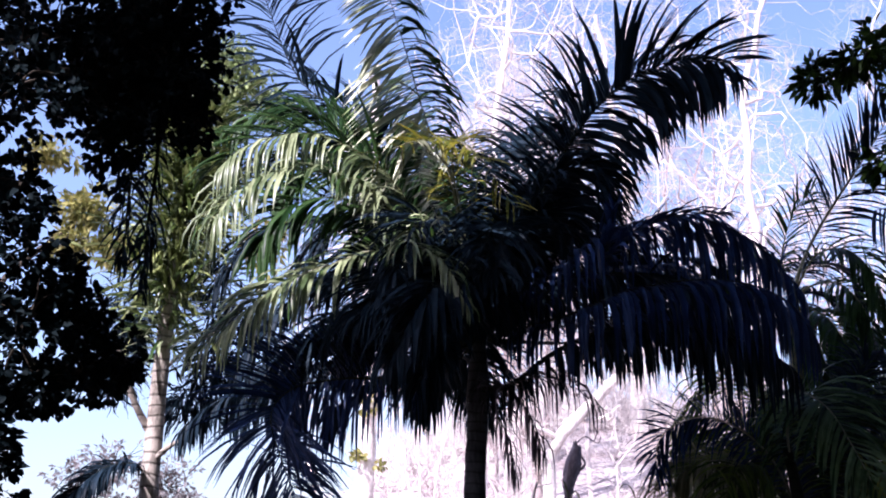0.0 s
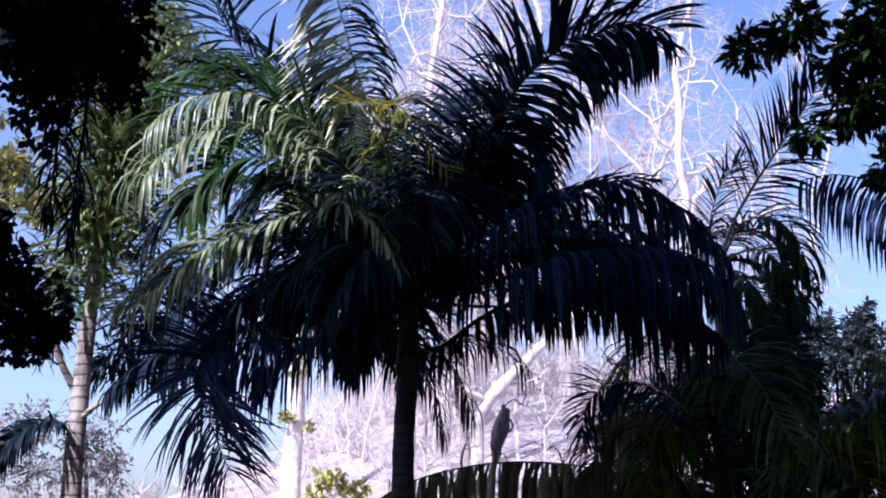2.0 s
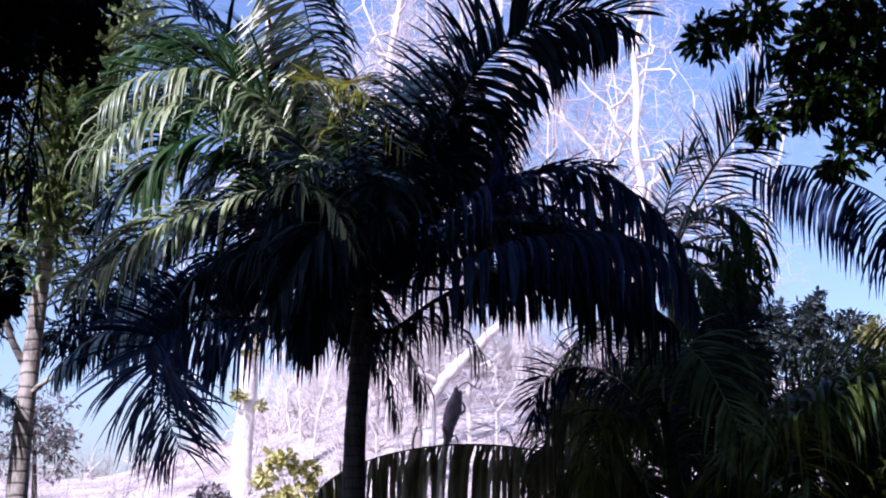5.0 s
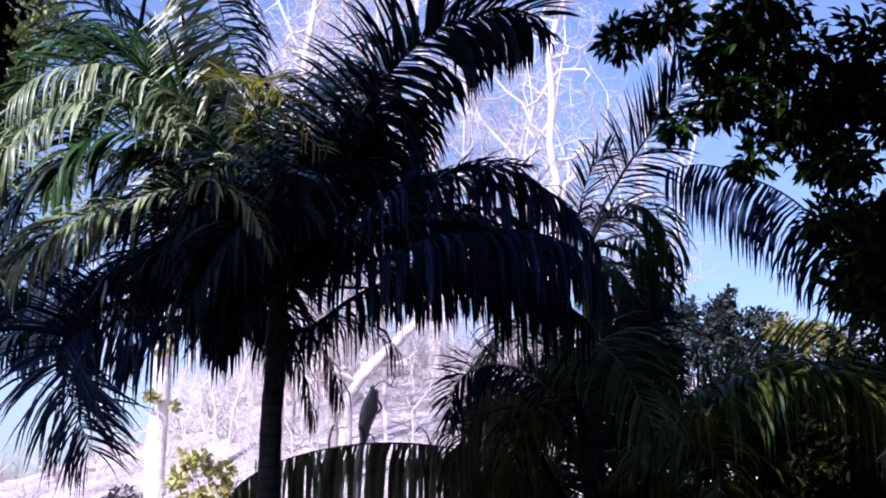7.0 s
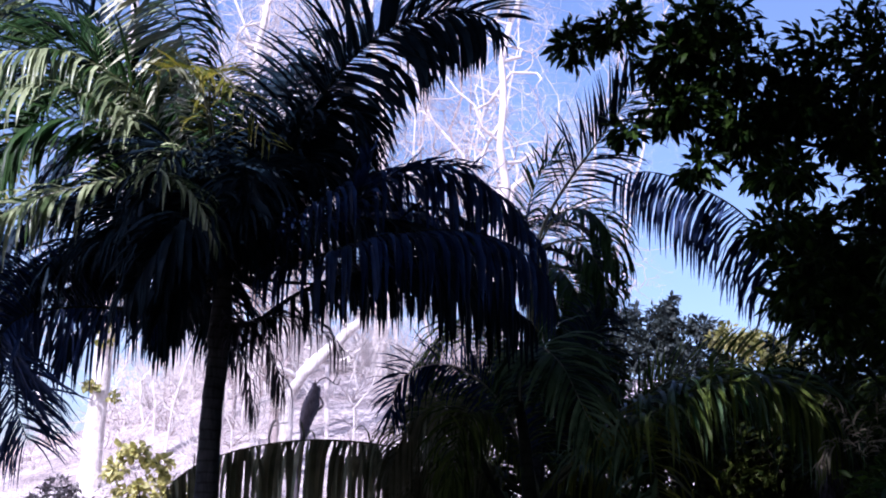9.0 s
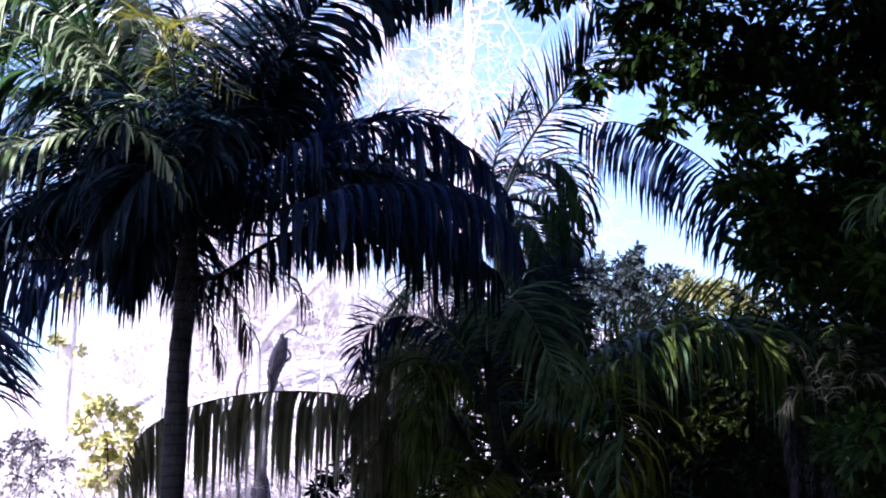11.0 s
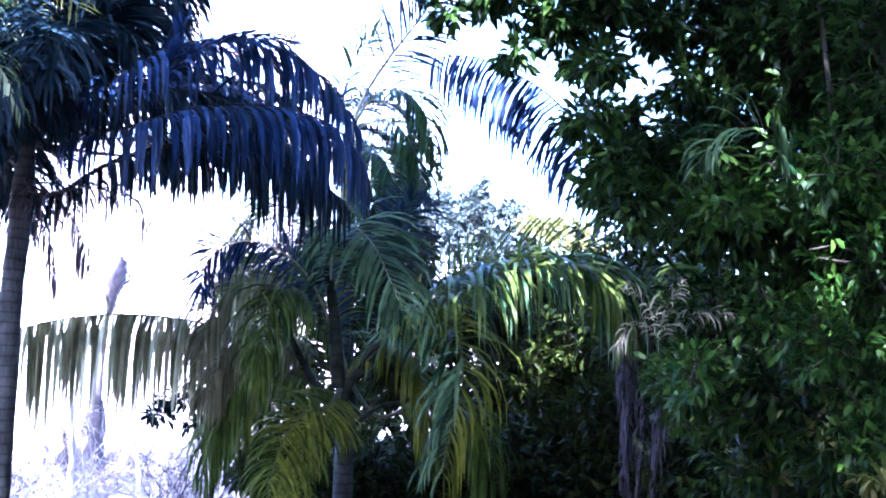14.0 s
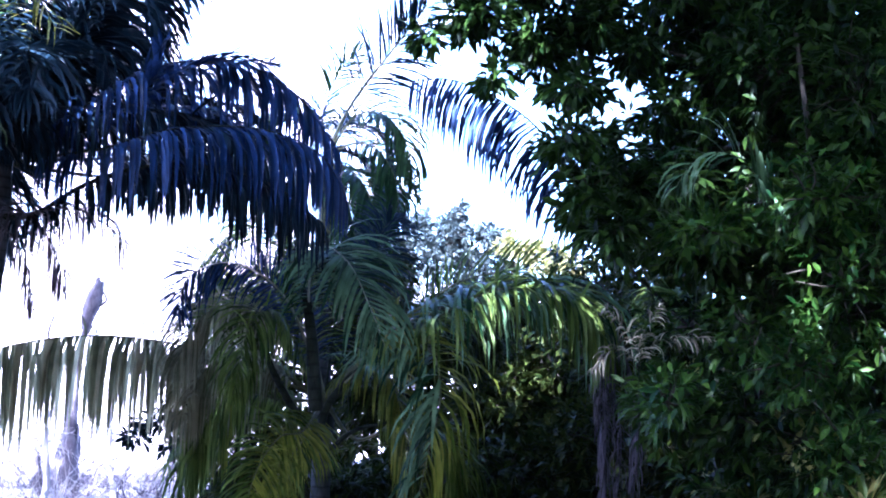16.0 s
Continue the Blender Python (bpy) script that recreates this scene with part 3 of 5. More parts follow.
frond(palm, [crown, (0.00, 14.30, 6.32), (-0.25, 14.00, 7.07), (-0.42, 13.69, 7.60), (-0.57, 13.39, 8.01), (-0.70, 13.18, 8.39)], (1.2, 0.8), 0.034, (0.45, 0.55), (22, 95), 118, (PALM_SUN_PALE, PALM_GREEN), pieces=True, lift=0.0, jit=0.4, open_angle=(108, 88))
frond(palm, [crown, (-0.93, 14.97, 6.99), (-1.82, 15.19, 7.90), (-2.32, 15.43, 9.11), (-2.60, 15.58, 9.93)], 1.0, 0.024, (0.6, 0.8), 60, 60, PALM_SHADED)
# old yellowing ones that hang to the south
frond(palm, [crown, (0.04, 13.40, 6.16), (-0.27, 12.00, 5.91), (-0.71, 11.48, 5.52)], 0.55, 0.014, (0.4, 0.6), (70, 30), 40, PALM_YELLOW, stalk=RACHIS_PALE, pieces=True)
frond(palm, [crown, (0.10, 13.40, 6.23), (0.31, 12.00, 5.81), (0.67, 11.48, 5.07)], 0.55, 0.014, (0.4, 0.6), (30, 70), 40, PALM_YELLOW, pieces=True)
frond(palm, [crown, (0.15, 12.80, 5.64), (-0.13, 11.90, 5.78), (-0.22, 11.50, 5.39), (-0.11, 11.40, 5.08), (0.02, 11.40, 4.79)], 0.16, 0.012, (0.9, 1.0), 10, 44, PALM_SUN_PALE, stalk=RACHIS_PALE, pieces=True, jit=0.3, open_angle=(88, 70), lift=0.0, start=0.55)
frond(palm, [crown, (-0.02, 13.00, 5.34), (-0.36, 12.29, 4.99), (-0.02, 12.00, 4.71), (0.27, 11.80, 4.19)], 0.45, 0.013, (0.3, 0.5), 80, 40, PALM_SUNLIT, jit=0.5)
# the dark skirt, its shade put into the leaf colours
frond(palm, [crown, (-0.43, 13.49, 3.84), (-1.05, 13.16, 3.74), (-1.51, 12.91, 3.60), (-1.71, 12.79, 3.33), (-1.60, 12.70, 2.91), (-1.37, 12.73, 2.37)], 0.95, 0.013, (0.85, 1.0), 34, 160, PALM_SKYLIT, pieces=True, lift=0.15, open_angle=(84, 46), jit=0.55, start=0.25)
frond(palm, [crown, (-0.52, 14.19, 4.18), (-1.28, 14.34, 4.13), (-1.97, 14.37, 3.93), (-2.52, 14.38, 3.70), (-2.91, 14.31, 3.34)], 0.7, 0.02, (0.1, 0.2), 110, 60, PALM_SHADED, lift=-0.1, jit=0.8, start=0.3)
frond(palm, [crown, (-0.29, 14.50, 4.68), (-1.10, 14.96, 4.65), (-1.92, 15.18, 4.28), (-2.45, 15.31, 3.62)], 0.9, 0.024, (0, 0.4), 70, 60, PALM_SHADED)
frond(palm, [crown, (0.27, 12.90, 4.82), (-0.13, 12.00, 4.37), (-0.49, 11.79, 3.68)], 0.9, 0.026, (0, 0.3), 70, 60, PALM_SHADED)
frond(palm, [crown, (1.13, 14.96, 5.76), (1.89, 15.59, 5.86), (2.46, 15.81, 5.25)], 1.0, 0.026, (0, 0.3), 70, 56, PALM_SHADED)
frond(palm, [crown, (0.59, 14.79, 6.35), (1.19, 15.45, 7.16), (1.81, 15.90, 7.17), (2.26, 16.04, 6.59)], 1.0, 0.026, (0.3, 0.5), 80, 56, PALM_SHADED)
frond(palm, [crown, (-0.09, 14.60, 3.98), (-0.69, 14.98, 3.98), (-1.29, 15.15, 3.60)], 0.8, 0.024, (0, 0.4), 70, 56, PALM_SHADED)
frond(palm, [(0.38, 13.99, 3.75), (0.71, 13.58, 3.74), (1.11, 13.25, 4.00), (1.54, 12.91, 4.16), (2.14, 12.62, 4.22), (2.83, 12.38, 4.07), (3.29, 12.27, 3.76)], 0.75, 0.024, (0.1, 0.2), 140, 70, PALM_SHADED, lift=-0.2, pieces=True, start=0.06, radius=0.035)
frond(palm, [crown, (0.09, 13.00, 4.37), (-0.13, 12.40, 4.01), (-0.24, 12.20, 3.48)], 0.8, 0.024, (0, 0.3), 70, 50, PALM_SHADED)
frond(palm, [crown, (0.63, 14.29, 5.57), (1.16, 14.25, 6.17), (1.47, 14.12, 6.13)], 0.9, 0.026, (0.3, 0.3), 100, 50, PALM_SHADED)
frond(palm, [crown, (0.11, 14.60, 5.66), (-0.64, 14.89, 6.09), (-1.26, 14.95, 5.90), (-1.65, 14.91, 5.32)], 1.0, 0.026, (0.1, 0.3), 70, 56, PALM_SHADED)

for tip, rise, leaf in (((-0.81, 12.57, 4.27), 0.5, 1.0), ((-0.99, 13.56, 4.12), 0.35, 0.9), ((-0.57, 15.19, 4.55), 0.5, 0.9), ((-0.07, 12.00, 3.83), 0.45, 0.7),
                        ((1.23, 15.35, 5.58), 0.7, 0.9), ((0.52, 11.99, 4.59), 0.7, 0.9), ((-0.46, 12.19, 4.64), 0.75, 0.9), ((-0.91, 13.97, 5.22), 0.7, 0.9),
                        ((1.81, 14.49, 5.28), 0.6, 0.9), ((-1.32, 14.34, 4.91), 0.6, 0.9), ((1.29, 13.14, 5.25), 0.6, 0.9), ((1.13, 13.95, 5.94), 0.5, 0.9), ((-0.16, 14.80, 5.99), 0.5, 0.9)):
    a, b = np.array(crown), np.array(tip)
    frond(palm, [a, a * 0.55 + b * 0.45 + np.array([0, 0, rise]), b * 0.75 + a * 0.25 + np.array([0, 0, rise * 0.9]), b], leaf, 0.018, (0.1, 0.3), 60, 48, PALM_SHADED, jit=0.9)

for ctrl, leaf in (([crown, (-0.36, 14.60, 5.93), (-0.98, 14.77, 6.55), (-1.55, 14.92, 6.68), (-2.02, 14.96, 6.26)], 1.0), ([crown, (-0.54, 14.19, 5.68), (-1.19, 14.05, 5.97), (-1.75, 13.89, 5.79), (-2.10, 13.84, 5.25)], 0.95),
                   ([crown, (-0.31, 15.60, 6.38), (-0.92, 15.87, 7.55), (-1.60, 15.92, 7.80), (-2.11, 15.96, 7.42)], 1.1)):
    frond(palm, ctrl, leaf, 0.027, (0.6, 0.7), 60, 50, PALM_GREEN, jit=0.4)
crown_of(palm, crown, 16, 2.0, (15, 60), 0.7, 0.9, PALM_SHADED, wide=0.022, bend=75, bare_east=True)
crown_of(palm, crown, 8, 2.0, (45, 72), 0.6, 0.9, PALM_SHADED, wide=0.02, bend=90, face=(0.3, 0.5), turn=1.1, bare_east=True)
frond(palm, [crown, (-0.46, 13.59, 5.57), (-1.18, 13.15, 5.95), (-1.85, 12.77, 5.82), (-2.26, 12.50, 5.37), (-2.35, 12.48, 4.95)], 0.9, 0.019, (0.2, 0.4), 96, 76, PALM_SUNLIT, pieces=True, jit=0.55)
frond(palm, [crown, (-0.63, 14.59, 6.07), (-1.34, 14.84, 7.16), (-1.98, 14.87, 7.39), (-2.53, 14.89, 7.11)], 0.95, 0.027, (0.3, 0.5), 80, 43, PALM_GREEN, jit=0.4)
frond(palm, [crown, (-0.63, 14.79, 5.71), (-1.55, 15.12, 5.98), (-2.32, 15.22, 5.76), (-2.75, 15.25, 5.20)], 0.9, 0.021, (0.2, 0.3), 70, 50, PALM_SHADED)
frond(palm, [crown, (-0.72, 14.98, 6.41), (-1.60, 15.42, 6.96), (-2.41, 15.61, 6.84), (-2.91, 15.73, 6.27)], 1.0, 0.021, (0.2, 0.3), 70, 50, PALM_SHADED)
frond(palm, [crown, (-0.54, 14.19, 4.88), (-1.18, 14.25, 5.03), (-1.82, 14.28, 4.64), (-2.25, 14.32, 4.06)], 0.95, 0.024, (0.1, 0.3), 80, 50, PALM_SHADED)
frond(palm, [crown, (-0.39, 13.59, 4.49), (-0.98, 13.36, 4.44), (-1.44, 13.22, 4.05), (-1.76, 13.18, 3.46)], 0.9, 0.024, (0.1, 0.3), 80, 50, PALM_SHADED)
frond(palm, [crown, (1.23, 13.95, 4.82), (1.89, 13.67, 5.01), (2.48, 13.47, 4.96), (2.90, 13.29, 4.55)], 1.0, 0.021, (0.1, 0.2), 150, 70, PALM_SKYLIT, pieces=True)
frond(palm, [crown, (1.43, 14.53, 5.43), (2.31, 14.62, 5.73), (3.18, 14.66, 5.67), (3.87, 14.60, 5.24)], 1.0, 0.021, (0.1, 0.2), 150, 70, PALM_SKYLIT, pieces=True)

# ---------------------------------------------------------------- the young palm with the long level frond
ycrown = (4.23, 14.91, 2.01)
yfoot = ground_under((4.23, 14.91, 0.75))
young = thing("young_palm", yfoot, "young feather palm with olive drooping fronds among shrubs", "palm")
palm_trunk(young, [yfoot, (4.23, 14.91, 0.75), ycrown], 0.125, 0.11, PALM_BARK, STEM_DARK, 0.8)
for ctrl, r in (([(4.05, 14.34, 1.74), (4.10, 14.22, 1.97), (4.28, 13.85, 2.33), (4.46, 13.48, 2.67)], 0.05), ([(3.98, 14.36, 1.87), (3.94, 14.37, 2.32), (3.89, 14.38, 2.77), (3.79, 14.36, 3.29)], 0.09), ([(3.96, 14.36, 1.55), (3.73, 14.43, 1.89), (3.47, 14.39, 2.30), (3.29, 14.33, 2.67)], 0.055), ([(4.09, 14.33, 1.36), (4.30, 13.95, 1.65), (4.57, 13.55, 1.76)], 0.03)):
    soup = Soup()
    tube(soup, smooth_line(ctrl, 12), np.linspace(r, r * 0.6, 12), 7)
    part("leaf_stalk", soup.mesh("leaf_stalk"), STEM_DARK, young)
frond(young, [ycrown, (3.31, 14.94, 2.38), (2.39, 15.01, 2.60), (1.44, 15.03, 2.63), (0.54, 14.99, 2.44), (-0.02, 15.00, 2.10), (-0.26, 15.00, 1.55)], 1.25, 0.025, (0, 0.1), 150, 150, PALM_TAN, pieces=True, lift=-0.75, wild=0.035, ragged=0.6, open_angle=(88, 70), jit=0.6)
frond(young, [ycrown, (4.34, 13.94, 2.45), (4.69, 13.19, 2.95), (5.10, 12.50, 3.19), (5.49, 11.78, 3.22), (5.77, 11.32, 3.05), (5.90, 11.02, 2.71)], 1.25, 0.021, (0.2, 0.5), (125, 85), 84, PALM_TEAL, pieces=True, lift=0.1, wild=0.05, jit=0.6, ragged=0.3, start=0.34, radius=0.032)
frond(young, [ycrown, (4.32, 13.32, 2.54), (4.67, 12.56, 2.81), (5.06, 11.97, 3.08), (5.41, 11.38, 3.10), (5.67, 11.03, 2.92), (5.79, 10.85, 2.59)], 1.1, 0.018, (0.2, 0.5), (120, 80), 70, PALM_OLIVE, lift=0.1, wild=0.05, jit=0.8, ragged=0.4, start=0.36, radius=0.024)
frond(young, [ycrown, (3.82, 14.30, 3.15), (3.78, 13.69, 3.65), (3.93, 13.12, 3.43), (4.06, 12.77, 2.97), (4.19, 12.52, 2.48)], 0.88, 0.02, (0.7, 0.95), (70, 40), 62, PALM_TEAL, pieces=True, stalk=RACHIS_PALE, start=0.32, open_angle=(74, 34), jit=0.35)
frond(young, [ycrown, (4.26, 13.55, 2.43), (4.50, 12.94, 2.62), (4.68, 12.45, 2.45), (4.65, 12.14, 1.98), (4.53, 12.08, 1.53), (4.44, 12.11, 1.03)], 0.9, 0.019, (0.4, 0.7), (95, 60), 66, (PALM_GOLD, PALM_TEAL), pieces=True, start=0.3, radius=0.03, jit=0.8, ragged=0.35, open_angle=(80, 40))
frond(young, [ycrown, (4.20, 13.56, 2.30), (4.36, 13.09, 2.65), (4.40, 12.76, 2.75), (4.49, 12.63, 2.63), (4.52, 12.51, 2.33)], 0.55, 0.017, (0.5, 0.8), (50, 40), 40, (PALM_GOLD, PALM_YELLOW), pieces=True, start=0.5, radius=0.02, jit=0.7, ragged=0.3)
frond(young, [ycrown, (3.77, 14.10, 1.64), (3.46, 13.88, 1.57), (3.22, 13.73, 1.29), (3.09, 13.65, 0.94), (3.06, 13.66, 0.53)], (0.75, 0.55), 0.0145, (0.7, 0.9), (40, 70), 90, (PALM_GOLD, PALM_LIME), pieces=True, jit=0.6, ragged=0.25, wild=0.05, open_angle=(92, 50), start=0.22)
frond(young, [ycrown, (3.83, 14.19, 1.58), (3.64, 14.04, 1.36), (3.50, 13.97, 1.05), (3.49, 13.97, 0.62)], 0.6, 0.0136, (0.5, 0.8), 60, 70, (PALM_OLIVE, PALM_GOLD), pieces=True, jit=0.8, ragged=0.4, wild=0.06, open_angle=(84, 44), start=0.22)
frond(young, [ycrown, (3.90, 14.69, 1.48), (3.67, 14.54, 1.22), (3.48, 14.49, 0.77), (3.44, 14.50, 0.40)], 0.5, 0.0136, (0.4, 0.7), 70, 60, PALM_GOLD, pieces=True, ragged=0.4, jit=0.8)
frond(young, [ycrown, (3.84, 15.33, 2.01), (3.29, 15.66, 1.92), (2.87, 15.84, 1.37), (2.78, 15.96, 0.82)], 0.8, 0.0136, (0.4, 0.7), 80, 62, PALM_OLIVE)
frond(young, [ycrown, (4.44, 14.33, 2.34), (4.63, 13.85, 2.33), (4.76, 13.59, 1.82), (4.83, 13.56, 1.21)], 0.8, 0.0144, (0.3, 0.5), 110, 86, PALM_GOLD, pieces=True)
frond(young, [ycrown, (3.66, 14.55, 3.10), (2.96, 14.19, 3.47), (2.38, 13.90, 3.27), (2.23, 13.72, 2.82)], 0.6, 0.0104, (0.6, 1.0), 30, 70, PALM_SKYLIT, stalk=RACHIS_PALE)
frond(young, [ycrown, (3.90, 15.00, 3.43), (3.54, 15.40, 4.08), (3.19, 15.68, 3.94), (2.91, 15.84, 3.16)], 0.9, 0.0144, (0.2, 0.4), 100, 70, PALM_OLIVE)
frond(young, [ycrown, (4.53, 14.51, 1.56), (4.96, 14.16, 1.78), (5.42, 13.88, 1.59), (5.57, 13.71, 0.96)], 0.9, 0.0160, (0.1, 0.4), 110, 62, PALM_LIME, start=0.4, radius=0.028)
frond(young, [ycrown, (3.51, 14.48, 2.95), (3.10, 14.06, 2.77), (2.91, 13.90, 1.95)], 0.75, 0.0128, (0.3, 0.6), 80, 70, PALM_OLIVE)
frond(young, [ycrown, (4.45, 15.16, 3.20), (4.95, 15.42, 3.83), (5.20, 15.76, 4.34), (5.54, 16.07, 4.49)], 0.75, 0.0128, (0.5, 0.7), 70, 70, PALM_SHADED)

frond(young, [ycrown, (3.69, 14.75, 2.72), (3.13, 14.57, 3.07), (2.63, 14.46, 2.87), (2.36, 14.41, 2.31)], 0.85, 0.0128, (0.3, 0.5), 100, 65, PALM_TAN, start=0.3)
frond(young, [ycrown, (3.91, 15.10, 2.89), (3.57, 15.39, 3.45), (3.12, 15.59, 3.47), (2.76, 15.76, 3.04)], 0.8, 0.0128, (0.3, 0.5), 100, 62, PALM_OLIVE, start=0.3)
frond(young, [ycrown, (3.61, 14.76, 2.32), (3.12, 14.67, 2.49), (2.73, 14.65, 2.27), (2.49, 14.59, 1.76)], 0.8, 0.0128, (0.3, 0.6), 100, 62, PALM_TAN, start=0.25)
frond(young, [ycrown, (3.66, 14.75, 1.99), (3.17, 14.66, 2.07), (2.82, 14.63, 1.80), (2.64, 14.56, 1.32)], 0.75, 0.0128, (0.3, 0.5), 110, 65, PALM_OLIVE, start=0.2)
frond(young, [ycrown, (3.79, 14.93, 2.27), (3.45, 15.21, 2.33), (3.16, 15.38, 1.98), (3.11, 15.49, 1.38)], 0.75, 0.0128, (0.3, 0.5), 110, 91, PALM_GOLD, start=0.2, pieces=True)

frond(young, [ycrown, (4.90, 14.60, 2.66), (5.59, 14.56, 3.39), (6.30, 14.49, 3.67), (7.10, 14.23, 3.72)], (0.6, 0.9), 0.016, (0.7, 0.9), (20, 130), 44, (PALM_LIME, PALM_OLIVE), pieces=True, start=0.45, open_angle=(56, 40), jit=0.6)

# ---------------------------------------------------------------- the palm behind it
bcrown = (4.83, 17.34, 5.54)
bfoot = ground_under((4.88, 17.34, 0.6))
back = thing("back_palm", bfoot, "feather palm with an upright new frond behind the young palm", "palm")
palm_trunk(back, [bfoot, (4.88, 17.34, 2.2), bcrown], 0.14, 0.1, PALM_BARK, RACHIS, 0.8)
frond(back, [bcrown, (5.01, 17.29, 6.09), (5.29, 17.10, 6.62), (5.61, 16.89, 7.11), (5.91, 16.68, 7.58), (6.14, 16.49, 7.99)], 0.95, 0.02, (0.9, 1.0), (12, 45), 50, PALM_SHADED, stalk=RACHIS_PALE, lift=0.05, start=0.26, pieces=True, open_angle=(54, 36), radius=0.032, jit=0.45)
frond(back, [bcrown, (5.08, 17.06, 6.05), (5.37, 16.66, 6.06), (5.60, 16.37, 5.71), (5.72, 16.22, 5.18)], 0.8, 0.019, (0.4, 0.7), (80, 40), 44, PALM_GREEN, pieces=True, start=0.25)
frond(back, [bcrown, (5.02, 16.97, 5.64), (5.26, 16.59, 5.56), (5.47, 16.31, 5.13), (5.54, 16.18, 4.54)], 0.75, 0.019, (0.4, 0.7), (80, 45), 44, PALM_GREEN, pieces=True, start=0.25)
frond(back, [bcrown, (4.94, 17.00, 5.33), (5.13, 16.63, 5.04), (5.28, 16.37, 4.50), (5.30, 16.26, 3.99)], 0.75, 0.019, (0.4, 0.7), 60, 40, PALM_GREEN, start=0.2)
frond(back, [bcrown, (4.92, 17.21, 5.28), (5.02, 16.97, 4.85), (5.12, 16.84, 4.28), (5.09, 16.74, 3.79)], 0.75, 0.02, (0.4, 0.7), 60, 40, PALM_GREEN, start=0.15)
frond(back, [bcrown, (4.63, 17.60, 6.03), (4.33, 17.78, 6.16), (4.01, 17.96, 5.91), (3.86, 18.09, 5.42)], 0.8, 0.019, (0.3, 0.6), 70, 40, PALM_GREEN, start=0.2)
frond(back, [bcrown, (4.86, 17.85, 6.20), (5.04, 18.11, 6.75), (5.28, 18.25, 7.17), (5.51, 18.29, 7.39)], 0.55, 0.014, (0.7, 0.9), 30, 22, PALM_GREEN, start=0.3, open_angle=(48, 30))
frond(back, [bcrown, (5.06, 17.79, 6.00), (5.52, 18.18, 6.26), (5.95, 18.36, 6.13), (6.20, 18.38, 5.63)], 0.8, 0.019, (0.3, 0.6), 70, 40, PALM_SHADED, start=0.2)

frond(back, [bcrown, (5.22, 17.85, 5.73), (5.63, 18.15, 5.66), (5.95, 18.26, 5.23), (6.08, 18.32, 4.65)], 0.8, 0.022, (0.3, 0.6), 70, 46, PALM_SHADED, start=0.2)
frond(back, [bcrown, (5.15, 17.87, 5.55), (5.44, 18.21, 5.30), (5.64, 18.35, 4.87), (5.73, 18.43, 4.28)], 0.8, 0.022, (0.3, 0.6), 70, 46, PALM_SHADED, start=0.2)

# ---------------------------------------------------------------- the palm whose frond reaches in from the east
ecrown = (6.32, 9.61, 2.34)
efoot = ground_under((6.32, 9.61, 1.08))
east = thing("east_palm", efoot, "feather palm half hidden behind a leafy tree", "palm")
palm_trunk(east, [efoot, ecrown], 0.12, 0.1, PALM_BARK, RACHIS, 0.72)
frond(east, [ecrown, (5.12, 9.62, 3.33), (4.75, 9.59, 3.92), (4.41, 9.64, 4.29), (4.01, 9.70, 4.50), (3.72, 9.82, 4.60), (3.45, 9.92, 4.57)], (0.8, 0.7), 0.015, (0.15, 0.2), (70, 80), 56, PALM_SKYLIT, open_angle=(100, 62), lift=-1.2, jit=0.35, pieces=True, wild=0.0, start=0.42, ragged=0.08)
frond(east, [ecrown, (5.33, 7.50, 3.07), (4.68, 6.73, 3.27), (4.43, 6.66, 3.41), (4.20, 6.69, 3.35), (4.10, 6.75, 3.18)], 0.46, 0.011, (0.5, 0.8), 60, 44, PALM_TEAL, start=0.45, radius=0.012, pieces=True)
frond(east, [ecrown, (6.21, 9.80, 2.65), (6.21, 10.27, 2.99), (6.09, 10.57, 2.80)], 0.5, 0.018, (0.4, 0.6), 90, 40, PALM_OLIVE)

# ---------------------------------------------------------------- slender tree overgrown with a climber, west
climb_line = [(-3.52, 15.61, 2.58), (-3.50, 15.61, 3.25), (-3.47, 15.62, 4.08), (-3.41, 15.63, 5.07), (-3.28, 15.66, 6.63), (-3.19, 15.68, 7.79)]
vfoot = ground_under(climb_line[0])
vtree = thing("vine_tree", vfoot, "slender grey ringed trunk overgrown with a narrow-leaved climber", "tree")
palm_trunk(vtree, [vfoot] + climb_line, 0.15, 0.06, GREY_BARK)
for ctrl, r in (([(-3.57, 15.60, 3.52), (-3.71, 15.46, 3.81), (-3.87, 15.32, 4.23), (-3.95, 15.30, 4.58)], 0.05),
                ([(-3.52, 15.61, 3.12), (-3.27, 15.46, 3.30), (-2.92, 15.43, 3.48)], 0.04),
                ([(-3.46, 15.62, 4.22), (-3.13, 15.49, 4.47), (-2.79, 15.45, 4.68)], 0.025)):
    soup = Soup()
    tube(soup, smooth_line(ctrl, 10), np.linspace(r, r * 0.5, 10), 7)
    part("branch", soup.mesh("branch"), GREY_BARK, vtree)
frond(vtree, [(-3.56, 15.60, 2.97), (-3.69, 15.47, 3.09), (-4.01, 15.28, 3.01), (-4.39, 15.07, 2.61)], 0.55, 0.018, (0.1, 0.6), 90, 44, PALM_SHADED)


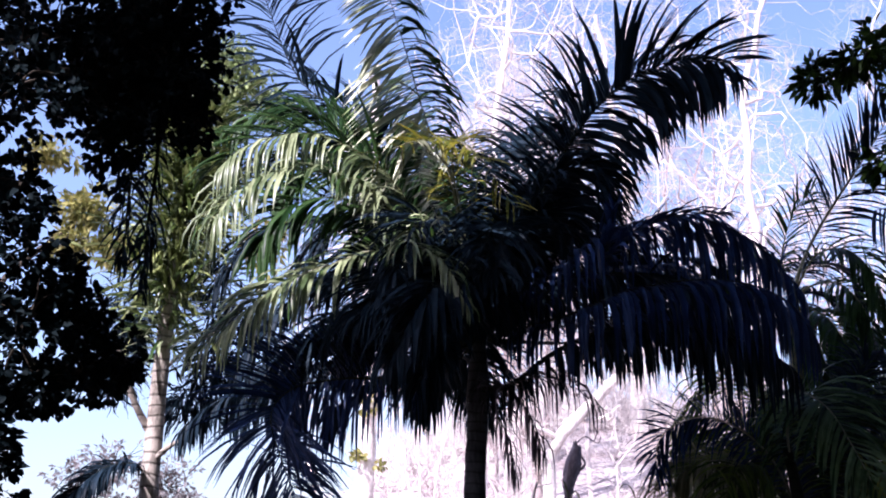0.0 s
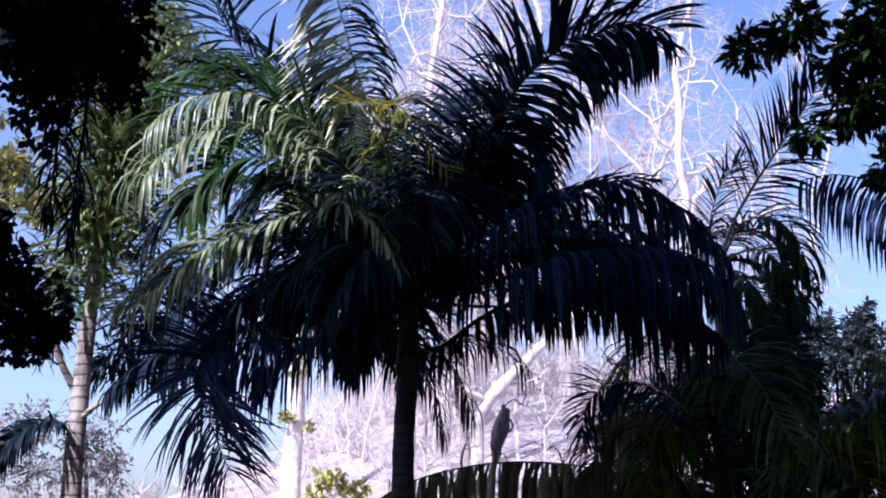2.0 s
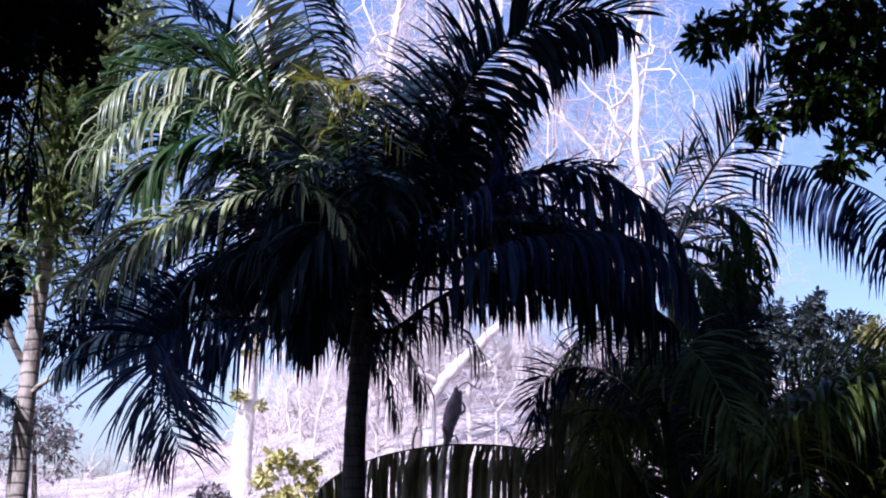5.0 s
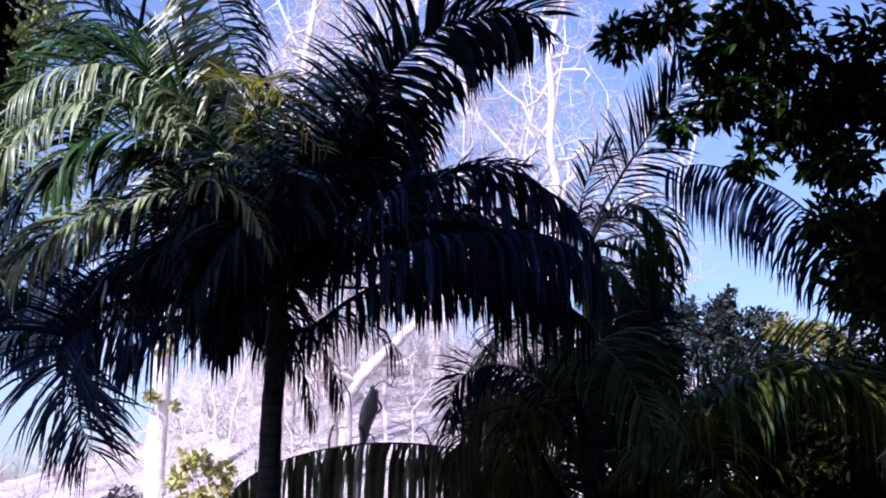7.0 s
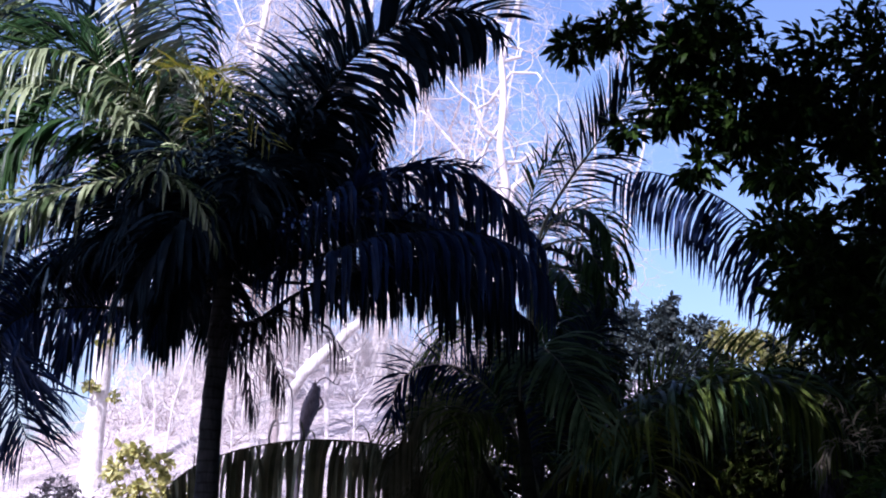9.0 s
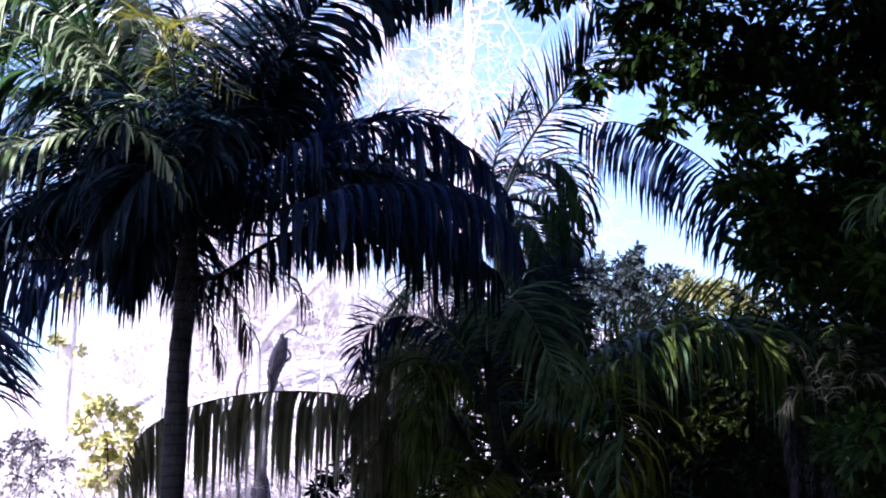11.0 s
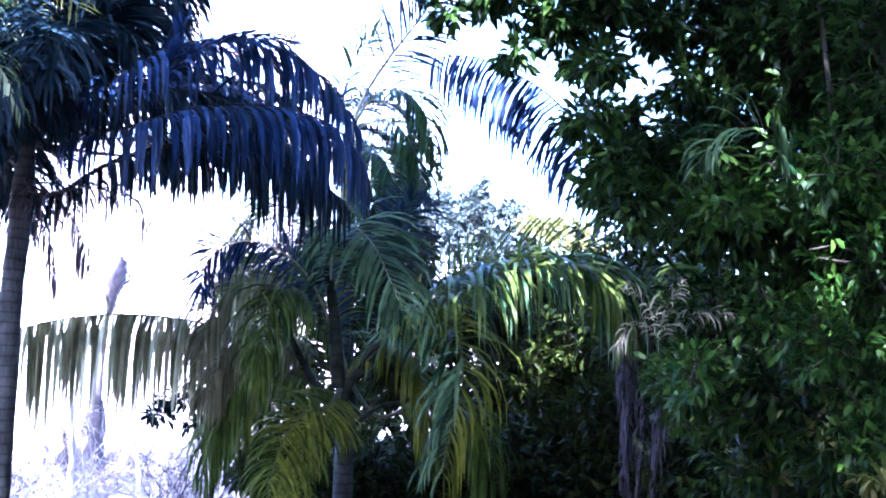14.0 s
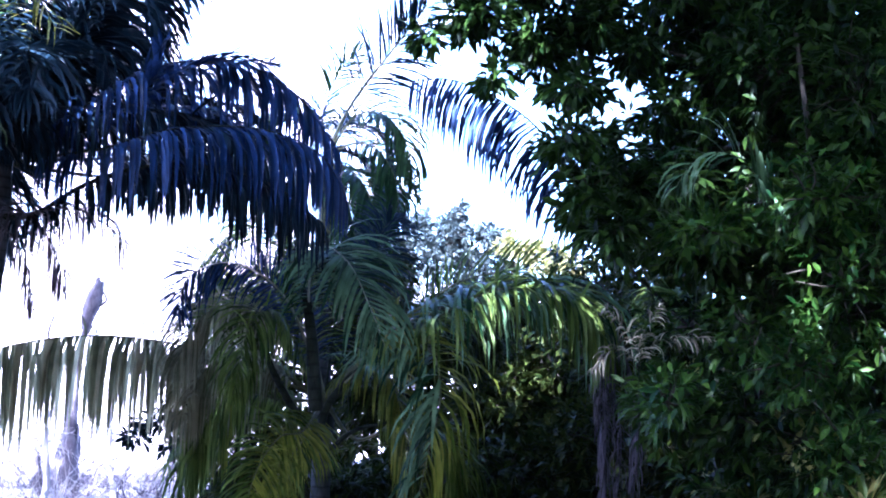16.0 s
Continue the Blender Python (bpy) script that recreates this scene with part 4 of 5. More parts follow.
def climber():
    soup = Soup()
    line = smooth_line(climb_line, 60)
    k = 2000
    s = 0.46 + 0.54 * rng.beta(1.3, 1.3, k)
    at = np.stack([np.interp(s * 59, np.arange(60), line[:, j]) for j in range(3)], 1)
    way = unit(rng.standard_normal((k, 3)) * np.array([1, 1, 0.5]) + np.array([0.1, -0.2, -0.1]))
    at = at + way * np.abs(rng.standard_normal((k, 1))) * np.array([0.42, 0.3, 0.3])
    leaves(soup, "blade", at, way + np.array([0, 0, 0.7]) * rng.uniform(-0.5, 1.0, (k, 1)), rng.uniform(0.22, 0.55, k))
    tagged(part("climber", soup.mesh("climber"), CLIMBER, vtree, "narrow olive climber leaves"), kind="stuff")
    soup = Soup()
    k = 420
    s = 0.36 + 0.5 * rng.random(k)
    at = np.stack([np.interp(s * 59, np.arange(60), line[:, j]) for j in range(3)], 1)
    way = unit(rng.standard_normal((k, 3)) * np.array([1, 1, 0.7]))
    leaves(soup, "blade", at + way * 0.2 * rng.random((k, 1)), way, rng.uniform(0.25, 0.65, k))
    tagged(part("dry_climber", soup.mesh("dry_climber"), PALM_SUNLIT, vtree, "pale straw-coloured climber leaves"), kind="stuff")


climber()
foliage(vtree, [((-4.04, 16.10, 5.03), 0.35, 0.3, 0.45, 1.0), ((-2.86, 16.35, 4.48), 0.4, 0.3, 0.4, 1.0), ((-2.67, 16.79, 5.17), 0.4, 0.3, 0.4, 0.9), ((-3.23, 16.49, 4.07), 0.35, 0.3, 0.2, 0.7), ((-4.16, 16.07, 4.36), 0.3, 0.3, 0.3, 0.7)],
        60, "blade", 0.34, PALM_SHADED, 7, name="shaded_spray", hang=0.9)

# ---------------------------------------------------------------- dark tree hanging in from the west
wfoot = (-5.2, 6.4, 0.0)
wtree = thing("dark_leafy_tree", wfoot, "dark round-leaved tree with dense shaded foliage", "tree")
soup = Soup()
tube(soup, smooth_line([wfoot, (-5.0, 6.6, 2.0), (-4.6, 6.9, 3.8), (-4.0, 7.2, 5.5)], 14), np.linspace(0.24, 0.12, 14), 9)
part("trunk", soup.mesh("trunk"), BROWN_BARK, wtree)
for tip in ((-1.90, 7.26, 4.68), (-2.27, 6.62, 3.73), (-2.16, 6.66, 3.02), (-2.44, 7.62, 5.07)):
    soup = Soup()
    a = np.array((-4.6, 6.9, 3.8))
    b = np.array(tip)
    tube(soup, smooth_line([a, a * 0.5 + b * 0.5 + np.array([0, 0, 0.25]), b], 10), np.linspace(0.07, 0.02, 10), 6)
    part("limb", soup.mesh("limb"), BROWN_BARK, wtree)
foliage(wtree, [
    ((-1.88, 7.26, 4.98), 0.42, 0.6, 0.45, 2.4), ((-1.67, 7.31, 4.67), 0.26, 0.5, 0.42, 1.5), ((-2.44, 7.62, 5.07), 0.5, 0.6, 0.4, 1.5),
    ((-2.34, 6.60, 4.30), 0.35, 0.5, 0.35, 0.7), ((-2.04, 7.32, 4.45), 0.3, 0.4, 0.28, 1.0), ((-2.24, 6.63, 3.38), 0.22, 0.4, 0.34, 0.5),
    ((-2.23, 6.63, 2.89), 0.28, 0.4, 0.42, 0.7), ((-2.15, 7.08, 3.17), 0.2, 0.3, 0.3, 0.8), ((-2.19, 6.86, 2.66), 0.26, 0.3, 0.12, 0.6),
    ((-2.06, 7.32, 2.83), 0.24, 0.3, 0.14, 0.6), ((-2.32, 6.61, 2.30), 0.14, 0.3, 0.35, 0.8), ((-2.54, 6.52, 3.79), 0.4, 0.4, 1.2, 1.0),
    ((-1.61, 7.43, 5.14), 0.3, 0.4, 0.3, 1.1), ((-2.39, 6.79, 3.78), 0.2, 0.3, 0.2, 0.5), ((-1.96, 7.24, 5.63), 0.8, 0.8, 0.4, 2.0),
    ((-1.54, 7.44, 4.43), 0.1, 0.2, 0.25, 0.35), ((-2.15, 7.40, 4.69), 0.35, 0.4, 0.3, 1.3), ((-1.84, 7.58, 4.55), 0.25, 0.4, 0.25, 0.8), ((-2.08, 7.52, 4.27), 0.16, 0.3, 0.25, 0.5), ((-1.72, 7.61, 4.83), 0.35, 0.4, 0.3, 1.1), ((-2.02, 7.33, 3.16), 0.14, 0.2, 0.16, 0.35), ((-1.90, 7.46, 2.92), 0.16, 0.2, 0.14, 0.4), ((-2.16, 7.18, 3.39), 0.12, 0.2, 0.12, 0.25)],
    100, "round", 0.064, BROAD_SHADED, 7, spread=0.24)
frond(wtree, [(-2.04, 7.53, 4.80), (-1.91, 7.46, 4.29), (-1.91, 7.46, 3.81), (-1.92, 7.46, 3.50)], 0.26, 0.008, (0.5, 0.8), 50, 40, PALM_SHADED, name="hanging_spray", jit=1.0, ragged=0.4)
frond(wtree, [(-1.91, 7.56, 4.81), (-1.76, 7.50, 4.30), (-1.79, 7.49, 3.75), (-1.80, 7.49, 3.33)], 0.26, 0.008, (0.5, 0.8), 50, 40, PALM_SHADED, name="hanging_spray", jit=1.0, ragged=0.4)

# ---------------------------------------------------------------- leafy tree on the east side
rfoot = ground_under((5.87, 7.47, 1.20))
rtree = thing("leafy_tree", rfoot, "leafy tree with long glossy green leaves down to the ground", "tree")
soup = Soup()
tube(soup, smooth_line([rfoot, (5.85, 7.49, 1.91), (5.74, 7.57, 3.11), (5.69, 7.61, 4.24), (5.60, 7.67, 5.46)], 20), np.linspace(0.13, 0.06, 20), 8)
part("trunk", soup.mesh("trunk"), BROWN_BARK, rtree)
for tip, r in (((4.48, 7.81, 4.43), 0.035), ((3.50, 8.07, 4.37), 0.03), ((4.14, 7.99, 3.32), 0.03), ((4.60, 7.26, 2.79), 0.03), ((4.90, 7.07, 1.87), 0.03), ((4.98, 7.49, 4.58), 0.03)):
    soup = Soup()
    a = np.array((5.71, 7.59, 3.69))
    b = np.array(tip)
    tube(soup, smooth_line([a, a * 0.5 + b * 0.5 + np.array([0, 0, 0.2]), b], 12), np.linspace(r, r * 0.3, 12), 6)
    part("limb", soup.mesh("limb"), BROWN_BARK, rtree)
foliage(rtree, [
    ((2.63, 8.40, 5.08), 0.14, 0.2, 0.07, 0.22), ((2.94, 8.29, 5.23), 0.17, 0.3, 0.09, 0.35), ((3.26, 8.17, 4.94), 0.16, 0.3, 0.13, 0.42), ((3.22, 8.19, 4.57), 0.08, 0.2, 0.09, 0.2), ((2.98, 8.28, 4.42), 0.07, 0.2, 0.05, 0.12),
    ((3.81, 8.04, 4.32), 0.16, 0.2, 0.12, 0.35), ((4.06, 7.92, 4.57), 0.2, 0.3, 0.14, 0.5), ((4.38, 7.75, 4.34), 0.2, 0.3, 0.1, 0.4), ((4.53, 7.66, 3.97), 0.1, 0.2, 0.14, 0.3), ((4.12, 7.98, 3.75), 0.14, 0.2, 0.14, 0.35), ((4.22, 7.9, 3.4), 0.14, 0.2, 0.12, 0.35),
    ((3.52, 8.06, 5.21), 0.24, 0.3, 0.13, 0.55), ((3.31, 8.15, 4.57), 0.16, 0.3, 0.08, 0.35), ((3.68, 7.99, 4.46), 0.2, 0.3, 0.14, 0.5), ((4.16, 7.98, 4.60), 0.24, 0.3, 0.1, 0.5),
    ((3.45, 8.10, 4.16), 0.1, 0.2, 0.08, 0.18), ((3.93, 7.87, 4.09), 0.16, 0.2, 0.1, 0.3), ((4.2, 7.9, 3.62), 0.1, 0.2, 0.16, 0.3),
    ((4.06, 7.92, 3.22), 0.12, 0.2, 0.12, 0.35), ((4.30, 7.79, 3.34), 0.15, 0.2, 0.1, 0.35), ((4.85, 7.58, 4.21), 0.17, 0.4, 0.38, 0.9),
    ((4.51, 8.02, 4.45), 0.12, 0.2, 0.06, 0.18), ((4.65, 7.70, 3.44), 0.2, 0.4, 0.14, 0.6), ((3.60, 8.03, 4.91), 0.5, 0.5, 0.2, 1.0),
    ((4.65, 7.71, 4.93), 0.7, 0.6, 0.3, 1.5), ((3.66, 7.45, 3.58), 0.12, 0.2, 0.14, 0.25), ((3.81, 7.37, 3.24), 0.14, 0.2, 0.16, 0.35), ((3.75, 7.40, 3.93), 0.16, 0.2, 0.1, 0.25), ((3.96, 7.29, 2.98), 0.18, 0.2, 0.15, 0.4), ((4.98, 8.21, 3.72), 0.35, 0.3, 0.3, 0.8), ((5.29, 8.01, 3.67), 0.35, 0.3, 0.3, 0.8), ((4.87, 8.27, 3.37), 0.3, 0.3, 0.25, 0.7), ((5.12, 8.12, 3.25), 0.35, 0.3, 0.3, 0.8), ((4.77, 8.33, 3.12), 0.25, 0.3, 0.2, 0.5), ((5.15, 8.10, 4.77), 0.6, 0.5, 0.4, 1.6), ((5.78, 7.91, 4.72), 0.6, 0.5, 0.4, 1.6), ((6.08, 7.43, 4.62), 0.6, 0.5, 0.4, 1.6), ((5.54, 8.08, 4.24), 0.6, 0.5, 0.4, 1.6), ((6.04, 7.72, 4.13), 0.6, 0.5, 0.4, 1.6), ((6.15, 7.37, 3.60), 0.6, 0.5, 0.4, 1.6)],
    128, "long", 0.118, BROAD_GREEN, 7, name="upper_crown", spread=0.26)
for ctrl, r in (([(5.23, 7.08, 4.45), (4.97, 6.65, 3.87), (5.11, 6.79, 3.62), (5.55, 7.34, 3.34)], 0.02), ([(4.93, 6.68, 2.35), (5.08, 6.44, 2.41), (5.40, 6.31, 2.49)], 0.008)):
    soup = Soup()
    tube(soup, smooth_line(ctrl, 14), np.linspace(r, r * 0.7, 14), 6)
    part("limb", soup.mesh("limb"), BROWN_BARK, rtree)
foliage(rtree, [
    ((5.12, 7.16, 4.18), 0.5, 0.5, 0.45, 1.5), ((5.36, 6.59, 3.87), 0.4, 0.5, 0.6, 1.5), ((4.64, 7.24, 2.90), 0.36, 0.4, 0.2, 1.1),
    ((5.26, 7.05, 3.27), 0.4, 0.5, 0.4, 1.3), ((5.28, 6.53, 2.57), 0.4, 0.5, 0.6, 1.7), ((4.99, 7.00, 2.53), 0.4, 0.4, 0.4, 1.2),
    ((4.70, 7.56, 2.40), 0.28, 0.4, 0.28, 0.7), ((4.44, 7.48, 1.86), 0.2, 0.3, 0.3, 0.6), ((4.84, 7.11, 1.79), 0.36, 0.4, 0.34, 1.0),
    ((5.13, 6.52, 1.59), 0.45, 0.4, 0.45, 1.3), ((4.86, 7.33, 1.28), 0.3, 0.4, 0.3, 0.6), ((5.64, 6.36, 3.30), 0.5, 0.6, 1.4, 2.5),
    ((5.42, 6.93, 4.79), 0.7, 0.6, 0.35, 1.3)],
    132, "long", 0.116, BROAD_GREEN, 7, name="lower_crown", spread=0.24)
# lighter sprays in place of dappled sun on the crown
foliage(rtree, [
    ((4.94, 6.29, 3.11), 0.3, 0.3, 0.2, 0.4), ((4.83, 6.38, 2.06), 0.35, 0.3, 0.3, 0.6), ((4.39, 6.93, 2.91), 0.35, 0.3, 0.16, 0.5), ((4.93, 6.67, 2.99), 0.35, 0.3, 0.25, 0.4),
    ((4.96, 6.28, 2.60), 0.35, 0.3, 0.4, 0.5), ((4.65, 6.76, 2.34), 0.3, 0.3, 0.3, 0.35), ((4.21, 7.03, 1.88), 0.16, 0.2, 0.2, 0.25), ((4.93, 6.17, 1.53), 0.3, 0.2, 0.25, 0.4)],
    130, "long", 0.095, BROAD_DAPPLED, 6, name="fresh_growth")
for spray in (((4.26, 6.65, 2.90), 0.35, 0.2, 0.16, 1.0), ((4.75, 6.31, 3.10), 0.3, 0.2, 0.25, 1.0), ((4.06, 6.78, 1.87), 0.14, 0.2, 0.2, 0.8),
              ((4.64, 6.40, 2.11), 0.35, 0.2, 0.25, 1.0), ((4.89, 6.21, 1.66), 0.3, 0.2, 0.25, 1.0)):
    foliage(rtree, [spray], 14, "long", 0.105, BROAD_DAPPLED, 6, name="twig", pieces=True)
# yellow leaves that stand in for light through the gaps
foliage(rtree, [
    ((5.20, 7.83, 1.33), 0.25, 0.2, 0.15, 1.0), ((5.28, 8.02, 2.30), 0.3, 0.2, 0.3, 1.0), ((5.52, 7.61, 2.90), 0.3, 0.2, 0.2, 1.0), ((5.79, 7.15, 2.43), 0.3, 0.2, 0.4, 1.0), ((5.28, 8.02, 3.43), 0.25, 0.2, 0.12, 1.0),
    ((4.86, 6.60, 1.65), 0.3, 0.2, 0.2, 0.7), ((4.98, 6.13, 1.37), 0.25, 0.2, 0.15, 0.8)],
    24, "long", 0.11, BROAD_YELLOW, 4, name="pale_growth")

# ---------------------------------------------------------------- undergrowth between and behind the palms
under = thing("undergrowth", ground_under((8.09, 18.29, 0.58)), "dark tangle of shrubs under the palms", "shrubs", kind="stuff")
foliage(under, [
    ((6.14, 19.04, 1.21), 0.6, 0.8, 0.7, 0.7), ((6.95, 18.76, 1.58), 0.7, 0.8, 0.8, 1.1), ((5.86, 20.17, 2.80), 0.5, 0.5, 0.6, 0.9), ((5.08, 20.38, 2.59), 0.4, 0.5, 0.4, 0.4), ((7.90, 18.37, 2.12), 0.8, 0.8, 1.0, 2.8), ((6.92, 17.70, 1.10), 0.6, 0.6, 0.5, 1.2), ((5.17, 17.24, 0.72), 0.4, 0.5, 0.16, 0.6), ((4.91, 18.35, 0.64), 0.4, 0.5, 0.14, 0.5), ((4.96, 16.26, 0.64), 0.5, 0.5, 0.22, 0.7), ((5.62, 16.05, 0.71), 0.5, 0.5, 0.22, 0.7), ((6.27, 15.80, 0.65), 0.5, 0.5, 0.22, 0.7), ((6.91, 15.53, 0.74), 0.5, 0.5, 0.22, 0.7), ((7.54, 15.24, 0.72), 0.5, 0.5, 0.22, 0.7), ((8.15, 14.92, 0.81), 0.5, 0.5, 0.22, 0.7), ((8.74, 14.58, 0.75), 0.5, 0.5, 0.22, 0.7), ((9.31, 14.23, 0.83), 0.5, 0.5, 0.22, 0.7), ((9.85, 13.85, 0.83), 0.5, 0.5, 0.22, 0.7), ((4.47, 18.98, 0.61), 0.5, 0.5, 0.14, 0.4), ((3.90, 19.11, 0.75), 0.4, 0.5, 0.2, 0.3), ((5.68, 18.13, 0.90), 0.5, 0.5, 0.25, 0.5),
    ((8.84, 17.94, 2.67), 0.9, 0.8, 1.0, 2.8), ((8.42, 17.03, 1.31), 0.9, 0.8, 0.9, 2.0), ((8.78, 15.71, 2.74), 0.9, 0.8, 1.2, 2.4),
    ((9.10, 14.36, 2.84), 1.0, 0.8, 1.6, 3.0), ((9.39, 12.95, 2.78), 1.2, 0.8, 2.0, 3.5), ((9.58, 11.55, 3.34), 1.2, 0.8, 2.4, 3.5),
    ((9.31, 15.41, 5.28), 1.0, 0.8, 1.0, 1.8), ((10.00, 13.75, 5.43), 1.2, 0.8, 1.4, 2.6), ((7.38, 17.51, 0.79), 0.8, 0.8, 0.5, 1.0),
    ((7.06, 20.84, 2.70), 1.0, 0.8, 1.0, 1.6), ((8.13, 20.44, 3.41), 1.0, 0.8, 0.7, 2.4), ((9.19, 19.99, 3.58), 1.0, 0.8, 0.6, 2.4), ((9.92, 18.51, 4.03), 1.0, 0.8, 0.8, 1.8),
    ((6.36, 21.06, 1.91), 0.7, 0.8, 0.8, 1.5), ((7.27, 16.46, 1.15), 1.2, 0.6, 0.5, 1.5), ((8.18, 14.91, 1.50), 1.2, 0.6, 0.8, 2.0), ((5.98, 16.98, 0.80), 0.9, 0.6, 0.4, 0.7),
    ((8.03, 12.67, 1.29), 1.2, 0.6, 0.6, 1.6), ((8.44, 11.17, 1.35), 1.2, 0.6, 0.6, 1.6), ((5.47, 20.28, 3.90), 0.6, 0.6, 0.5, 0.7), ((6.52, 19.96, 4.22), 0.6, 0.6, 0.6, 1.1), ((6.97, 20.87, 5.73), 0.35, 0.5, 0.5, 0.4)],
    88, "small", 0.21, UNDER_SHADED, 8, name="shrub_leaves", twig=0.01)
thicket = thing("thicket", ground_under((4.3, 16.8, 0.0)), "shaded narrow-leaved thicket behind the young palm", "shrubs", kind="stuff")
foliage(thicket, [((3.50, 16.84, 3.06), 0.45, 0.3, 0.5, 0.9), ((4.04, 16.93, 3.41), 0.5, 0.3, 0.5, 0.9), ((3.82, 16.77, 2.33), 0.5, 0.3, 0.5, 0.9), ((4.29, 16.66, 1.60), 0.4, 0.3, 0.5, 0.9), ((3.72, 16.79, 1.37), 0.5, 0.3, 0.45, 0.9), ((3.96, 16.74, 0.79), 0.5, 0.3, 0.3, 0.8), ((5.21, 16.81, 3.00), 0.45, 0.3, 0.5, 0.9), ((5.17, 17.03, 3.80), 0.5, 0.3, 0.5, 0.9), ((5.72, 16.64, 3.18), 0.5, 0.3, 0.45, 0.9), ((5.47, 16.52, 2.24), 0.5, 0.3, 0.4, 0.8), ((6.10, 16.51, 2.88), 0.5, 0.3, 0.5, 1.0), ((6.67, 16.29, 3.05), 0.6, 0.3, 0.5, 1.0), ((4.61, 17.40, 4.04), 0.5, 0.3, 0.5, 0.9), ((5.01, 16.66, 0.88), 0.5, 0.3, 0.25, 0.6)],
        120, "blade", 0.32, UNDER_SHADED, 7, name="shrub_leaves", twig=0.008, hang=0.9)
# dark mass added behind the undergrowth to block bright gaps
backing_shrub = thing("backing_shrub", ground_under((13.5, 19.0, 0.0)), "tall dark shrubs added as backing behind the undergrowth", "shrubs", kind="stuff")
foliage(backing_shrub, [((22.5 * math.sin(radians(d)), 22.5 * math.cos(radians(d)), z), 1.7, 1.0, 1.2, 1.0) for d in range(26, 50, 4) for z in ((0.8, 2.2, 3.2) if d < 34 else (1.0, 2.6, 4.2))] + [((20.5 * math.sin(radians(d)), 20.5 * math.cos(radians(d)), 0.5), 0.9, 0.6, 0.5, 0.6) for d in range(15, 25, 2)],
        110, "coarse", 0.4, UNDER_SHADED, 8, name="shrub_leaves", twig=0.014)
shrub = thing("shaded_shrub", ground_under((3.04, 18.76, 0.52)), "small-leaved dark shrub in front of the bright slope", "shrub")
foliage(shrub, [((2.89, 18.78, 1.75), 0.3, 0.3, 0.12, 0.5), ((3.28, 18.72, 1.84), 0.25, 0.3, 0.2, 0.6), ((2.63, 18.82, 1.50), 0.2, 0.3, 0.08, 0.3), ((3.22, 18.72, 1.40), 0.25, 0.3, 0.1, 0.4), ((3.68, 18.64, 1.65), 0.3, 0.3, 0.25, 0.6)],
        60, "long", 0.16, BROAD_SHADED, 6, name="shrub_leaves")
soup = Soup()
tube(soup, smooth_line([ground_under((3.27, 18.72, 0.52)), (3.26, 18.72, 0.76), (2.97, 18.77, 1.71)], 10), np.linspace(0.04, 0.015, 10), 6)
part("stem", soup.mesh("stem"), BROWN_BARK, shrub)

# dead fronds hung up in the undergrowth, and a small sunlit frond over them
dead = thing("dead_fronds", ground_under((6.18, 11.44, 0.97)), "grey dead palm fronds hanging in a column", "dead fronds")
for dx, top, low in ((0, 600, 900), (-35, 640, 860), (30, 590, 880), (10, 650, 940), (-15, 610, 800), (45, 640, 820), (20, 570, 720)):
    a = np.array((6.17, 11.44, 2.53)) + np.array([dx * 0.006, 0.02 * dx / 10, (600 - top) * 0.006])
    b = a + np.array([rng.uniform(-0.15, 0.15), 0, -(low - top) * 0.006])
    frond(dead, [a, a * 0.6 + b * 0.4 + np.array([rng.uniform(-0.12, 0.12), -0.1, 0]), b], 0.3, 0.008, (0.5, 0.8), 110, 20, DEAD_LEAF, DEAD_LEAF, start=0.02, lift=0.3, ragged=0.5, radius=0.012)
small = thing("pale_frond_plant", ground_under((4.11, 7.21, 0.0)), "small palm with straw-coloured fronds, brightened as if sunlit, among the leaves", "palm")
for way in (((4.10, 7.21, 2.20), (3.96, 7.18, 2.35), (3.82, 7.14, 2.45)), ((4.11, 7.21, 2.20), (4.10, 7.10, 2.33), (4.22, 7.14, 2.49)), ((4.12, 7.21, 2.16), (4.27, 7.12, 2.27), (4.43, 6.90, 2.27)), ((4.09, 7.22, 2.13), (3.96, 7.29, 2.20), (3.76, 7.17, 2.04))):
    frond(small, [ground_under((4.11, 7.21, 0.0)), (4.11, 7.21, 1.88), *way], 0.15, 0.005, (0.5, 0.9), 90, 16, STRAW, stalk=STEM_DARK, start=0.82, radius=0.007, jit=1.0, ragged=0.5)

def strap_plant(at, size):
    """A tuft of long narrow leaves that arch outwards."""
    foot = ground_under(at)
    t = thing("strap_leaf_plant", foot, "tuft of long yellow-green strap leaves in dappled light", "plant", "strap plants")
    soup = Soup()
    tube(soup, smooth_line([foot, (at[0], at[1], at[2] * 0.5), at], 8), np.linspace(0.03, 0.02, 8), 6)
    part("stem", soup.mesh("stem"), BROWN_BARK, t)
    for k in range(26):
        a, e = rng.uniform(0, 6.28), rng.uniform(0.5, 1.4)
        long = size * rng.uniform(0.6, 1.1)
        d = np.array([math.cos(a), math.sin(a), 0])
        line = [np.array(at) + d * long * u * math.cos(e) + np.array([0, 0, long * (u * math.sin(e) - 0.35 * u * u)]) for u in np.linspace(0, 1, 7)]
        w = 0.014 * np.array([0.5, 0.9, 1, 1, 0.85, 0.5, 0.05])[:, None]
        sd = np.array([-d[1], d[0], 0]) * w
        v = np.stack([line - sd + [0, 0, 0.004], np.array(line), line + sd + [0, 0, 0.004]], 1).reshape(-1, 3)
        f = [[i * 3 + b, i * 3 + b + 1, i * 3 + b + 4, i * 3 + b + 3] for i in range(6) for b in (0, 1)]
        one = Soup()
        one.add(v, f)
